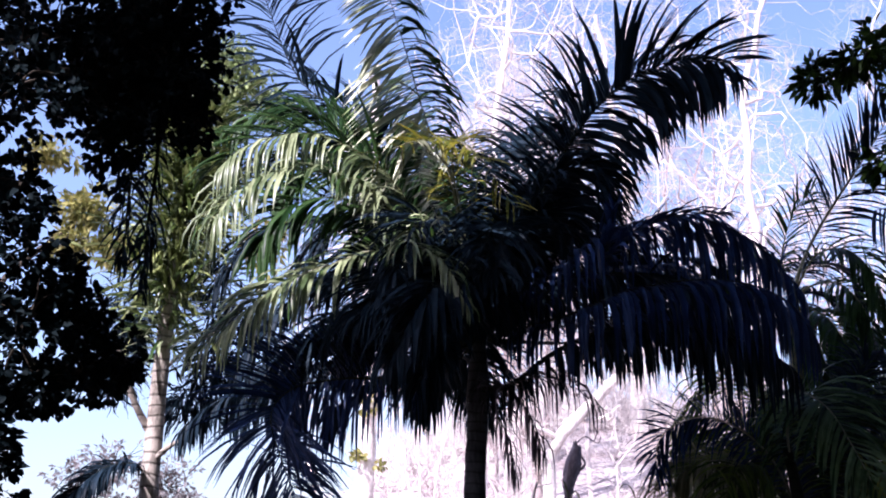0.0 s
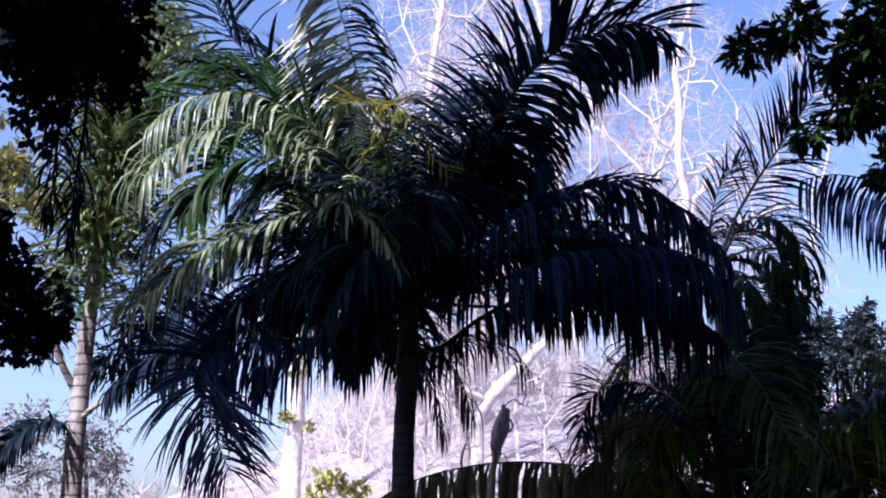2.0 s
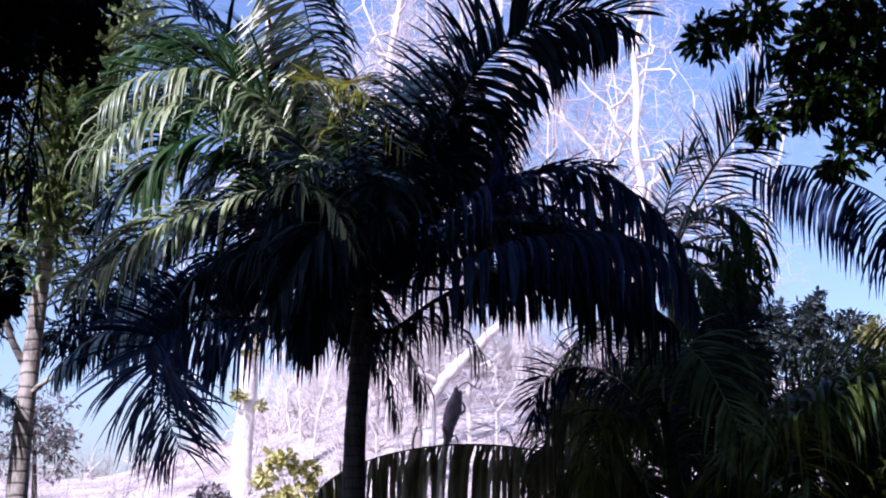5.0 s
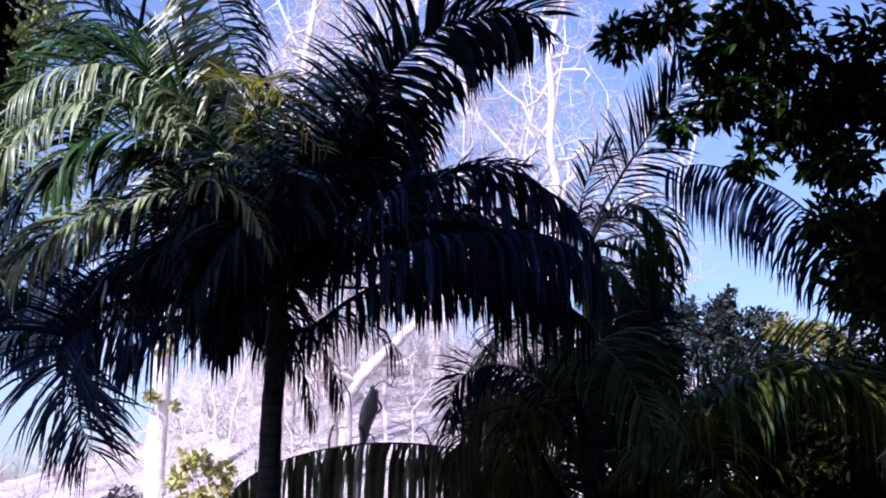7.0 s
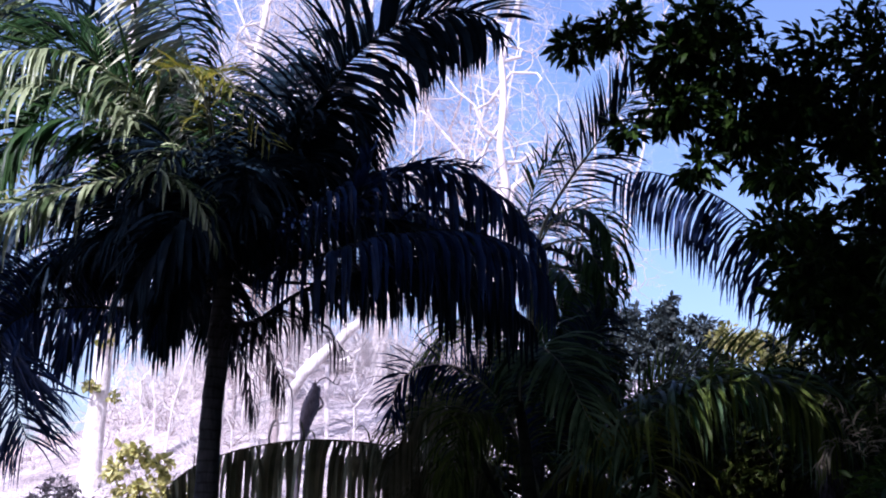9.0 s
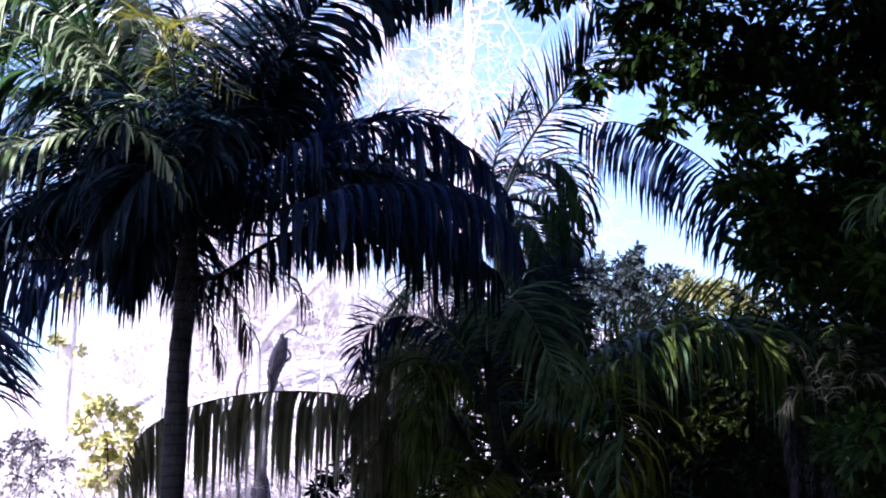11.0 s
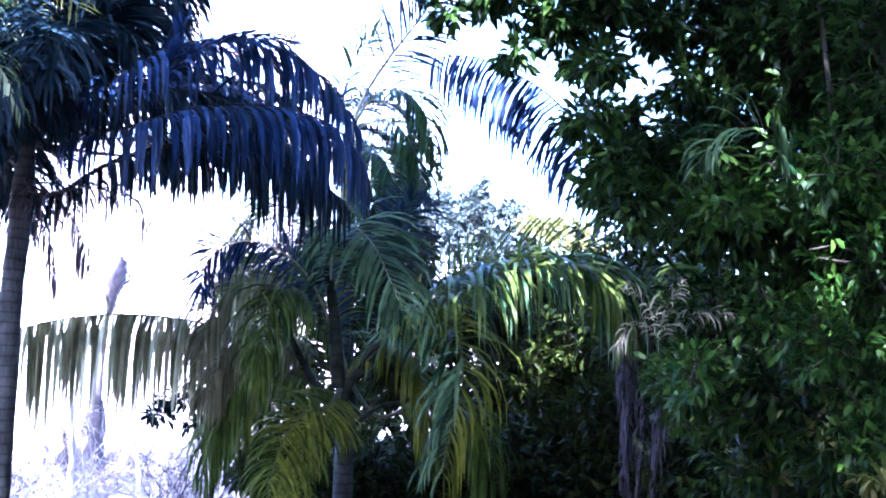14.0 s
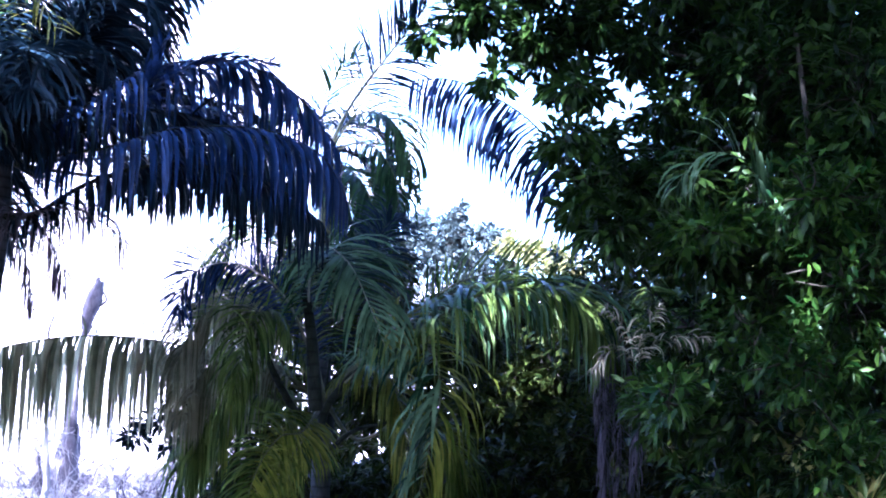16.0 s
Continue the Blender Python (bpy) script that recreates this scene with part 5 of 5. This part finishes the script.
        part("leaf", one.mesh("leaf"), PALM_LIME if k % 3 else BROAD_YELLOW, t)


for spot in ((4.87, 7.09, 1.21), (4.79, 5.90, 1.25)):
    strap_plant(spot, 0.42)

# ---------------------------------------------------------------- middle distance: leafy trees
def leafy(name, label, stem, blobs, per, kind, size, material, r=0.12, clump=7):
    foot = ground_under(stem[0])
    t = thing(name, foot, label, "tree")
    soup = Soup()
    tube(soup, smooth_line([foot] + list(stem), 12), np.linspace(r, r * 0.4, 12), 7)
    part("trunk", soup.mesh("trunk"), BROWN_BARK, t)
    foliage(t, blobs, per, kind, size, material, clump, twig=0.012)
    return t


leafy("bushy_tree", "dark green bushy tree against the sky", [(11.81, 29.74, 4.94), (11.78, 29.75, 7.45)],
      [((11.76, 29.76, 7.35), 0.2, 0.2, 0.2, 0.2), ((11.55, 29.84, 6.95), 0.4, 0.4, 0.25, 0.5), ((12.45, 29.48, 6.75), 0.35, 0.3, 0.25, 0.4), ((10.95, 30.05, 7.1), 0.22, 0.2, 0.18, 0.2), ((12.9, 29.3, 6.4), 0.4, 0.3, 0.2, 0.4), ((11.71, 29.78, 6.51), 0.8, 0.6, 0.4, 1.0),
       ((11.25, 29.96, 6.06), 1.0, 0.6, 0.5, 1.2), ((10.2, 30.3, 5.6), 0.8, 0.6, 0.6, 1.0), ((12.9, 29.3, 5.6), 0.9, 0.6, 0.6, 1.0), ((11.8, 29.7, 5.2), 1.2, 0.6, 0.6, 1.4), ((10.77, 30.13, 6.62), 0.35, 0.4, 0.4, 0.5), ((12.18, 29.59, 5.95), 0.8, 0.6, 0.5, 0.8)], 120, "small", 0.2, FAR_GREEN)
leafy("yellow_green_tree", "sunlit yellow-green tree behind the palms", [(12.30, 27.36, 4.23), (12.20, 27.41, 6.10)],
      [((12.4, 27.3, 6.1), 0.6, 0.5, 0.35, 0.6), ((12.9, 27.1, 5.9), 0.6, 0.5, 0.35, 0.7), ((13.4, 26.9, 5.7), 0.6, 0.5, 0.4, 0.7)],
      90, "small", 0.2, BROAD_YELLOW)
leafy("far_grey_tree", "far brownish tree with thin dry crown", [(-9.95, 46.96, 1.94), (-10.21, 46.90, 5.89)],
      [((-9.98, 46.95, 5.30), 1.2, 1.0, 1.3, 1.6), ((-11.75, 46.54, 6.24), 1.6, 1.0, 0.6, 1.0), ((-12.82, 46.26, 5.61), 1.4, 1.0, 0.9, 1.2), ((-9.44, 47.06, 4.31), 0.9, 1.0, 1.0, 1.0), ((-11.81, 46.52, 4.45), 1.8, 1.0, 1.2, 1.6)],
      85, "small", 0.24, FAR_BROWN, clump=6)
leafy("yellow_shrub", "sunlit yellow-green shrub at the foot of the slope", [(-0.72, 29.99, 2.18), (-0.87, 29.99, 2.81)],
      [((-0.95, 29.98, 3.25), 0.3, 0.3, 0.14, 0.3), ((-0.37, 30.00, 3.00), 0.3, 0.3, 0.16, 0.35), ((-1.25, 29.97, 2.81), 0.3, 0.3, 0.12, 0.25), ((-0.10, 30.00, 2.50), 0.35, 0.3, 0.2, 0.4), ((-0.85, 29.99, 2.37), 0.5, 0.3, 0.25, 0.5), ((-0.71, 29.99, 1.81), 0.6, 0.4, 0.4, 0.7)], 46, "round", 0.2, SUN_YELLOW, 0.03)
leafy("grey_shrub", "grey-green shrub beside the white trunk", [(-2.33, 29.91, 2.18), (-2.47, 29.90, 2.55)],
      [((-2.40, 29.90, 2.43), 0.5, 0.4, 0.25, 0.5), ((-2.81, 29.87, 2.18), 0.5, 0.4, 0.3, 0.5), ((-1.95, 29.94, 2.06), 0.5, 0.4, 0.35, 0.6), ((-2.36, 29.91, 1.57), 0.8, 0.4, 0.5, 0.9)], 50, "small", 0.16, FAR_BROWN, 0.03)
leafy("sunlit_tree", "sunlit small-leaved tree behind the vine tree", [(-5.25, 23.42, 3.67), (-5.18, 23.43, 5.52), (-5.03, 23.47, 7.46), (-3.92, 23.68, 10.71)],
      [((-3.95, 23.67, 11.30), 0.6, 0.5, 0.5, 1.0), ((-3.38, 23.76, 10.86), 0.4, 0.5, 0.4, 0.6), ((-4.29, 23.61, 11.88), 0.5, 0.5, 0.5, 0.8), ((-4.46, 23.58, 10.67), 0.5, 0.5, 0.6, 0.8)],
      110, "small", 0.17, SUN_GREEN)
leafy("yellowing_tree", "tree with yellowing leaves seen through the gap", [(-9.17, 24.33, 4.18), (-8.76, 24.48, 7.26), (-7.44, 24.91, 8.76)],
      [((-7.26, 24.97, 9.13), 0.6, 0.5, 0.35, 0.9), ((-7.97, 24.75, 10.27), 0.4, 0.5, 0.3, 0.5), ((-6.67, 25.13, 8.35), 0.5, 0.5, 0.4, 0.7), ((-7.42, 24.92, 8.41), 0.5, 0.5, 0.3, 0.6), ((-3.68, 25.74, 8.51), 0.4, 0.4, 0.6, 0.5)],
      90, "small", 0.22, BROAD_YELLOW)

# ---------------------------------------------------------------- bare trees on the slope
bare_tree([(11.04, 43.62, 12.90), (11.01, 43.63, 16.23), (11.15, 43.60, 18.59), (11.71, 43.45, 20.73), (12.27, 43.29, 22.68), (12.88, 43.12, 24.65)], 0.23, "tall bare tree with pale bark and crooked limbs", PALE_BARK, 18, 0.3, 0.35, 3, 4, crook=0.4)
bare_tree([(1.16, 41.98, 4.24), (1.27, 41.98, 9.76), (1.59, 41.97, 15.68), (1.79, 41.96, 18.16), (2.07, 41.95, 20.07), (2.33, 41.94, 22.02), (2.56, 41.92, 23.79)], 0.22, "thick pale bare tree behind the tall palm", WHITE_BARK, 16, 0.28, 0.4, 3, 4)
white_tree = bare_tree([(-2.79, 44.91, 2.47), (-2.65, 44.92, 6.25), (-2.53, 44.93, 8.99), (-2.52, 44.93, 14.28), (-2.40, 44.94, 20.73)], 0.36, "straight white bare trunk rising from the slope", WHITE_BARK, 8, 0.16, 0.55, 3, 3, 0.4, crook=0.06)
foliage(white_tree, [((-2.97, 44.40, 6.12), 0.22, 0.2, 0.14, 0.5), ((-2.16, 44.45, 5.91), 0.14, 0.2, 0.1, 0.3), ((-2.60, 44.42, 7.93), 0.3, 0.3, 0.3, 0.5)], 22, "round", 0.2, BROAD_YELLOW, 5, name="epiphyte")
bare_tree([(3.21, 39.87, 3.67), (3.28, 39.87, 4.87), (3.49, 39.85, 5.88), (4.21, 39.78, 6.79), (5.35, 39.64, 7.99), (6.59, 39.45, 9.18)], 0.25, "leaning white bare trunk on the slope", WHITE_BARK, 8, 0.3, 0.35, 3, 4, 0.5, crook=0.08)
bare_tree([(2.97, 40.89, 3.54), (3.00, 40.89, 5.30), (2.82, 40.90, 6.37), (2.28, 40.94, 7.46), (2.05, 40.95, 9.11)], 0.17, "grey bare trunk beside the leaning one", TWIG_BARK, 8, 0.3, 0.4, 3, 3, crook=0.1)
def snag():
    """A stout trunk broken at the top, with a splintered neck that carries a leaning stub."""
    low = [(1.94, 23.92, -0.90), (1.95, 23.92, -0.30), (2.03, 23.91, 0.40), (2.10, 23.91, 1.05), (2.15, 23.90, 1.39)]
    foot = ground_under(low[0])
    t = thing("broken_trunk", foot, "shaded mauve-grey broken trunk with a leaning stub and curled twig", "tree")
    for name, ctrl, radii, jag in (("trunk", [(foot[0], foot[1], foot[2] - 0.2)] + low, (0.52, 0.46, 0.40, 0.34, 0.24, 0.16), 0.22),
                                   ("slab", [(1.69, 23.94, -0.30), (1.66, 23.94, 0.29), (1.62, 23.95, 0.74), (1.58, 23.95, 0.99)], (0.17, 0.15, 0.12, 0.07), 0.16),
                                   ("neck", [(2.12, 23.91, 1.16), (2.14, 23.90, 1.87), (2.15, 23.90, 2.53), (2.23, 23.90, 3.07), (2.28, 23.89, 3.29)], (0.12, 0.10, 0.09, 0.055, 0.05), 0.04),
                                   ("splinter", [(2.23, 23.90, 3.10), (2.24, 23.90, 3.26), (2.27, 23.89, 3.44)], (0.03, 0.025, 0.02), 0.02),
                                   ("stub", [(2.28, 23.89, 3.32), (2.29, 23.89, 3.50), (2.30, 23.89, 3.59), (2.37, 23.88, 3.87), (2.43, 23.88, 4.11), (2.47, 23.87, 4.23)], (0.06, 0.10, 0.13, 0.15, 0.12, 0.07), 0.07)):
        line = smooth_line(ctrl, 26)
        rad = np.interp(np.linspace(0, 1, 26), np.linspace(0, 1, len(radii)), radii)
        n = 13
        lobe = 1 + 0.16 * np.sin(np.arange(n) * 2.9 + 1.3) + rng.uniform(-0.06, 0.06, n)
        ring = np.stack([np.cos(np.arange(n) * 2 * math.pi / n), np.sin(np.arange(n) * 2 * math.pi / n), np.zeros(n)], 1)
        v = np.concatenate([p + ring * (r * lobe * rng.uniform(0.93, 1.07, n))[:, None] for p, r in zip(line, rad)])
        v[-n:, 2] += rng.uniform(-0.2, 1.0, n) * jag * 2
        v[:n, 2] -= rng.uniform(0.0, 1.0, n) * (jag if name == "stub" else 0)
        v = np.vstack([v, line[-1] - np.array([0, 0, jag * 0.6]), line[0]])
        f = [[i * n + j, i * n + (j + 1) % n, (i + 1) * n + (j + 1) % n, (i + 1) * n + j] for i in range(25) for j in range(n)]
        f += [[25 * n + j, 25 * n + (j + 1) % n, 26 * n] for j in range(n)] + [[(j + 1) % n, j, 26 * n + 1] for j in range(n)]
        soup = Soup()
        for size in (3, 4):
            pick = [q for q in f if len(q) == size]
            soup.add(v, pick)
        part(name, soup.mesh(name), DUN_BARK, t)
    for ctrl, r in (([(2.41, 23.88, 3.75), (2.53, 23.87, 3.81), (2.61, 23.86, 3.90), (2.57, 23.86, 4.01), (2.53, 23.87, 4.05)], 0.028), ([(2.48, 23.87, 4.29), (2.54, 23.87, 4.36), (2.65, 23.85, 4.40), (2.78, 23.84, 4.31), (2.87, 23.83, 4.28), (2.91, 23.82, 4.41)], 0.014), ([(2.78, 23.84, 4.31), (2.84, 23.83, 4.47), (2.80, 23.84, 4.59), (2.81, 23.84, 4.69)], 0.012), ([(1.86, 23.93, 0.27), (1.97, 23.92, 0.52), (2.22, 23.90, 0.83), (2.45, 23.87, 1.08)], 0.02)):
        soup = Soup()
        tube(soup, smooth_line(ctrl, 14), np.linspace(r, r * 0.6, 14), 6)
        part("curled_twig", soup.mesh("curled_twig"), DUN_BARK, t)


snag()
bare_tree([(1.48, 19.95, 0.27), (1.41, 19.95, 1.25), (1.27, 19.96, 2.74), (1.36, 19.95, 3.25)], 0.06, "thin bare tree on the slope", PALE_BARK, 8, 0.25, 0.4, 2, 4)
bare_tree([(2.77, 21.83, 0.15), (2.61, 21.84, 1.25), (2.62, 21.84, 2.54)], 0.05, "thin bare tree on the slope", PALE_BARK, 8, 0.25, 0.3, 2, 4)
bare_tree([(9.00, 59.32, 14.12), (8.86, 59.34, 20.31), (8.30, 59.42, 25.86), (7.87, 59.48, 29.48)], 0.34, "tall bare tree with pale bark far up the slope", WHITE_BARK, 12, 0.25, 0.3, 3, 4)
for spot, tall, r in (((2.98, 55.92, 9.97), 25, 0.13), ((6.91, 59.60, 12.11), 22, 0.15), ((13.47, 50.22, 11.37), 23, 0.16), ((5.88, 61.72, 10.84), 27, 0.2), ((8.85, 57.32, 12.75), 17, 0.13), ((14.84, 68.41, 14.90), 21, 0.15), ((16.80, 57.60, 15.44), 24, 0.17), ((21.07, 62.55, 16.63), 25, 0.17),
                      ((13.30, 73.81, 14.29), 15, 0.1), ((14.91, 47.72, 11.97), 16, 0.12), ((4.36, 54.83, 14.78), 26, 0.17), ((-3.76, 59.88, 7.94), 22, 0.2), ((-6.81, 69.67, 8.97), 15, 0.15), ((8.07, 65.50, 14.34), 26, 0.16)):
    b = np.array(ground_under(spot))
    lean = rng.standard_normal(3) * np.array([1.8, 1, 0])
    bare_tree([b, b + lean * 0.3 + np.array([0, 0, tall * 0.35]), b + lean + np.array([0, 0, tall * 0.7]), b + lean * 1.4 + np.array([0, 0, tall])], r * 0.65, "bare pale tree with fine branches", PALE_BARK, 20, 0.26, 0.25, 2, 5, 0.15, crook=2.4)


def brush(count, material, label, near=29, far=82, west=-17, east=16, size=1.0):
    """Leafless scrub all over the slope."""
    soup = Soup()
    for _ in range(count):
        az, r = radians(rng.uniform(west, east)), rng.uniform(near, far)
        x, y = r * math.sin(az), r * math.cos(az)
        z = height(x, y)
        for _ in range(8):
            w = rng.standard_normal(3) * np.array([0.7, 0.7, 0.2]) + np.array([0, 0, 0.7])
            twigs_from(soup, (x, y, z - 0.05), w, rng.uniform(0.8, 2.4) * size, 0.022 * size, 1, 3, 0.6, 0.15, 3)
    me = soup.mesh("brush")
    me.materials.append(material)
    tagged(new("dry_brush", me), label, "scrub", kind="stuff")


def bare_woods(count, material, label, near, far, west, east, tall, thick=0.1):
    """Leafless trees too many and too fine to tell apart, crowded up the slope."""
    soup = Soup()
    for _ in range(count):
        az, r = radians(rng.uniform(west, east)), rng.uniform(near, far)
        x, y = r * math.sin(az), r * math.cos(az)
        up = rng.uniform(*tall)
        b = np.array([x, y, height(x, y) - 0.2])
        lean = rng.standard_normal(3) * np.array([0.09, 0.05, 0]) * up
        line = smooth_line([b, b + lean * 0.2 + np.array([0, 0, up * 0.35]), b + lean * 0.7 + np.array([0, 0, up * 0.7]), b + lean + np.array([0, 0, up])], 12)
        line[2:] += np.cumsum(rng.standard_normal((10, 3)) * np.array([0.32, 0.2, 0.03]), 0)
        rad = thick * rng.uniform(0.35, 1.0) * np.linspace(1, 0.25, 12)
        tube(soup, line, rad, 5)
        for k in range(3, 12):
            for _ in range(2):
                w = rng.standard_normal(3) * np.array([1.2, 0.8, 0.45]) + np.array([0, 0, 0.35])
                twigs_from(soup, line[k], w, up * rng.uniform(0.12, 0.28), rad[k] * 0.45 + 0.01, 2, 3, 1.05, 0.1, 4)
    me = soup.mesh("bare_woods")
    me.materials.append(material)
    tagged(new("bare_woods", me), label, "trees", kind="stuff")


bare_woods(22, PALE_BARK, "crowded leafless pale trees up the slope", 46, 74, -3, 19, (11, 24))
bare_woods(20, WHITE_BARK, "bleached leafless trees low on the slope", 36, 56, -3, 10, (4, 10), 0.05)
brush(110, PALE_BARK, "pale leafless thicket along the ridge", 58, 80, -3, 14, 1.7)
bare_woods(10, TWIG_BARK, "greyish leafless trees up the slope", 44, 66, 2, 17, (12, 20), 0.12)
brush(110, PALE_BARK, "leafless pale scrub covering the slope")
brush(110, TWIG_BARK, "leafless brownish scrub covering the slope")
brush(100, WHITE_BARK, "bleached leafless scrub low on the slope", 25, 42, -15, 1, 0.6)
brush(90, PALE_BARK, "thin leafless scrub at the foot of the slope", 18.5, 30, -3, 14, 0.55)
brush(80, TWIG_BARK, "brownish leafless scrub at the foot of the slope", 21, 32, -3, 14, 0.7)
brush(45, DUN_BARK, "dark leafless scrub at the foot of the slope", 19, 28, -1, 15, 0.75)

# ---------------------------------------------------------------- unseen tree added overhead to shade the palms
sfoot = (5.5, -3.0, 0.0)
rng = np.random.default_rng(12)
over = thing("unseen_shade_tree", sfoot, "unseen spreading tree added overhead to shade the palms", "tree")
soup = Soup()
tube(soup, smooth_line([sfoot, (5.2, -2.6, 4.0), (4.2, -1.0, 8.5), (3.0, 2.0, 11.0)], 16), np.linspace(0.4, 0.2, 16), 10)
part("trunk", soup.mesh("trunk"), BROWN_BARK, over)
for tip in ((-3.0, 8.0, 11.0), (0.5, 9.0, 11.2), (4.0, 8.5, 11.0), (7.5, 6.0, 10.8), (-2.0, 3.0, 12.0), (7.4, 11.4, 10.8), (10.6, 8.0, 10.5), (10.0, 13.0, 11.3), (4.0, 17.4, 13.2), (-3.0, 16.6, 13.0), (-7.4, 13.4, 12.1)):
    soup = Soup()
    a, b = np.array((3.0, 2.0, 11.0)), np.array(tip)
    tube(soup, smooth_line([a, a * 0.5 + b * 0.5 + np.array([0, 0, 0.5]), b], 10), np.linspace(0.16, 0.05, 10), 6)
    part("limb", soup.mesh("limb"), BROWN_BARK, over)
# clumps set along the sun's path to shade or spare single fronds
foliage(over, [((0.9, 12.3, 11.4), 1.8, 1.5, 0.8, 1.5), ((4.4, 13.6, 11.6), 1.9, 1.5, 0.8, 1.5), ((-2.6, 5.1, 11.0), 1.3, 1.2, 0.8, 1.4), ((-5.4, 4.4, 11.0), 1.2, 1.1, 0.7, 1.0), ((-0.9, 8.4, 11.0), 1.5, 1.5, 0.9, 1.6), ((-4.0, 4.8, 11.0), 1.1, 1.0, 0.8, 1.1), ((-7.2, 6.1, 11.0), 0.7, 0.6, 0.5, 0.9), ((-2.5, 6.9, 10.6), 0.9, 0.9, 0.5, 1.0), ((-3.3, 6.5, 10.6), 0.7, 0.6, 0.4, 0.7), ((0.6, 8.6, 11.0), 2.0, 2.0, 0.9, 1.6), ((3.4, 8.4, 10.8), 2.2, 2.2, 1.0, 2.2), ((6.4, 7.0, 10.6), 2.2, 2.4, 1.0, 2.2),
               ((-0.5, 4.5, 12.0), 2.6, 2.4, 1.0, 0.55), ((4.0, 4.0, 12.0), 2.6, 2.6, 1.0, 2.0), ((8.0, 3.5, 11.0), 2.4, 2.4, 1.0, 1.8), ((-5.6, 2.6, 11.6), 1.8, 1.8, 0.9, 1.3),
               ((-1.5, 1.0, 12.0), 2.6, 2.4, 1.0, 0.5), ((3.0, 0.0, 12.5), 2.6, 2.6, 1.0, 2.0), ((7.0, -1.0, 12.0), 2.6, 2.6, 1.0, 2.0), ((6.6, 6.0, 8.4), 1.5, 1.4, 0.5, 1.8), ((5.0, 7.4, 8.6), 1.3, 1.2, 0.5, 1.4), ((1.4, 2.0, 11.6), 1.8, 1.8, 0.8, 0.9), ((-0.4, -2.4, 11.6), 2.4, 2.0, 0.9, 0.95), ((2.4, -4.0, 11.8), 2.4, 2.0, 0.9, 1.6), ((-3.4, -1.6, 11.8), 2.0, 2.0, 0.9, 0.6),
               ((6.8, 11.6, 10.8), 2.2, 2.0, 0.8, 2.2), ((9.8, 9.6, 10.4), 2.4, 2.2, 0.9, 2.4), ((10.2, 13.4, 11.4), 2.2, 2.0, 0.9, 2.2), ((11.6, 6.0, 10.4), 2.4, 2.4, 0.9, 2.2), ((7.6, 15.4, 12.2), 2.0, 1.6, 0.7, 1.8), ((11.0, 1.6, 11.0), 2.4, 2.4, 0.9, 2.0),
               ((-3.2, 17.0, 13.2), 2.2, 1.8, 0.8, 0.5), ((0.4, 17.6, 13.4), 2.2, 1.8, 0.8, 0.5), ((4.0, 17.6, 13.4), 2.2, 1.8, 0.8, 0.5), ((7.4, 17.0, 13.2), 2.2, 1.8, 0.8, 2.0), ((10.6, 16.0, 12.8), 2.2, 1.8, 0.8, 2.0), ((-4.6, 14.2, 12.4), 1.9, 1.8, 0.8, 0.4), ((-7.8, 13.6, 12.2), 1.9, 1.8, 0.8, 0.8), ((2.6, 15.4, 12.4), 2.0, 1.6, 0.7, 1.4), ((-4.75, 7.3, 10.8), 0.2, 0.2, 0.2, 0.25), ((-5.1, 6.8, 10.8), 0.2, 0.2, 0.2, 0.25)],
        115, "coarse", 0.66, BROAD_GREEN, 8, twig=0.015)

# ---------------------------------------------------------------- unseen woods added behind the viewer to close the place and cut sky light
woods = thing("woods", (0.0, -12.0, 0.0), "unseen dense dark woods added to close in and dim the place", "woods", kind="stuff")
ring = []
for deg in range(47, 325, 11):
    for z, wide in ((1.6, 2.2), (5.0, 2.4), (8.6, 2.2)) if deg < 305 else ((1.6, 2.2), (5.0, 2.4)):
        a = radians(deg + rng.uniform(-3, 3))
        r = 13.5 + rng.uniform(-1, 1)
        ring.append(((r * math.sin(a), r * math.cos(a), z), wide, wide, 2.2, 1.0))
for deg in list(range(44, 78, 7)) + list(range(-66, -36, 7)):
    for z in ((2.0, 5.5, 9.0, 12.0) if deg > 0 else (2.0, 5.0)):
        a = radians(deg + rng.uniform(-2, 2))
        ring.append(((17.5 * math.sin(a), 17.5 * math.cos(a), z), 2.0, 2.0, 2.2, 1.1))
# clumps close behind the viewer, added to block low light
for x, y in ((-4.6, -1.6), (-2.2, -4.2), (1.4, -4.8), (4.6, -3.6)):
    for z in (2.0, 5.0, 8.0):
        ring.append(((x, y, z), 1.7, 1.5, 1.7, 1.0))
foliage(woods, ring, 40, "coarse", 1.1, BROAD_GREEN, 7, twig=0.02, name="leaf_wall")
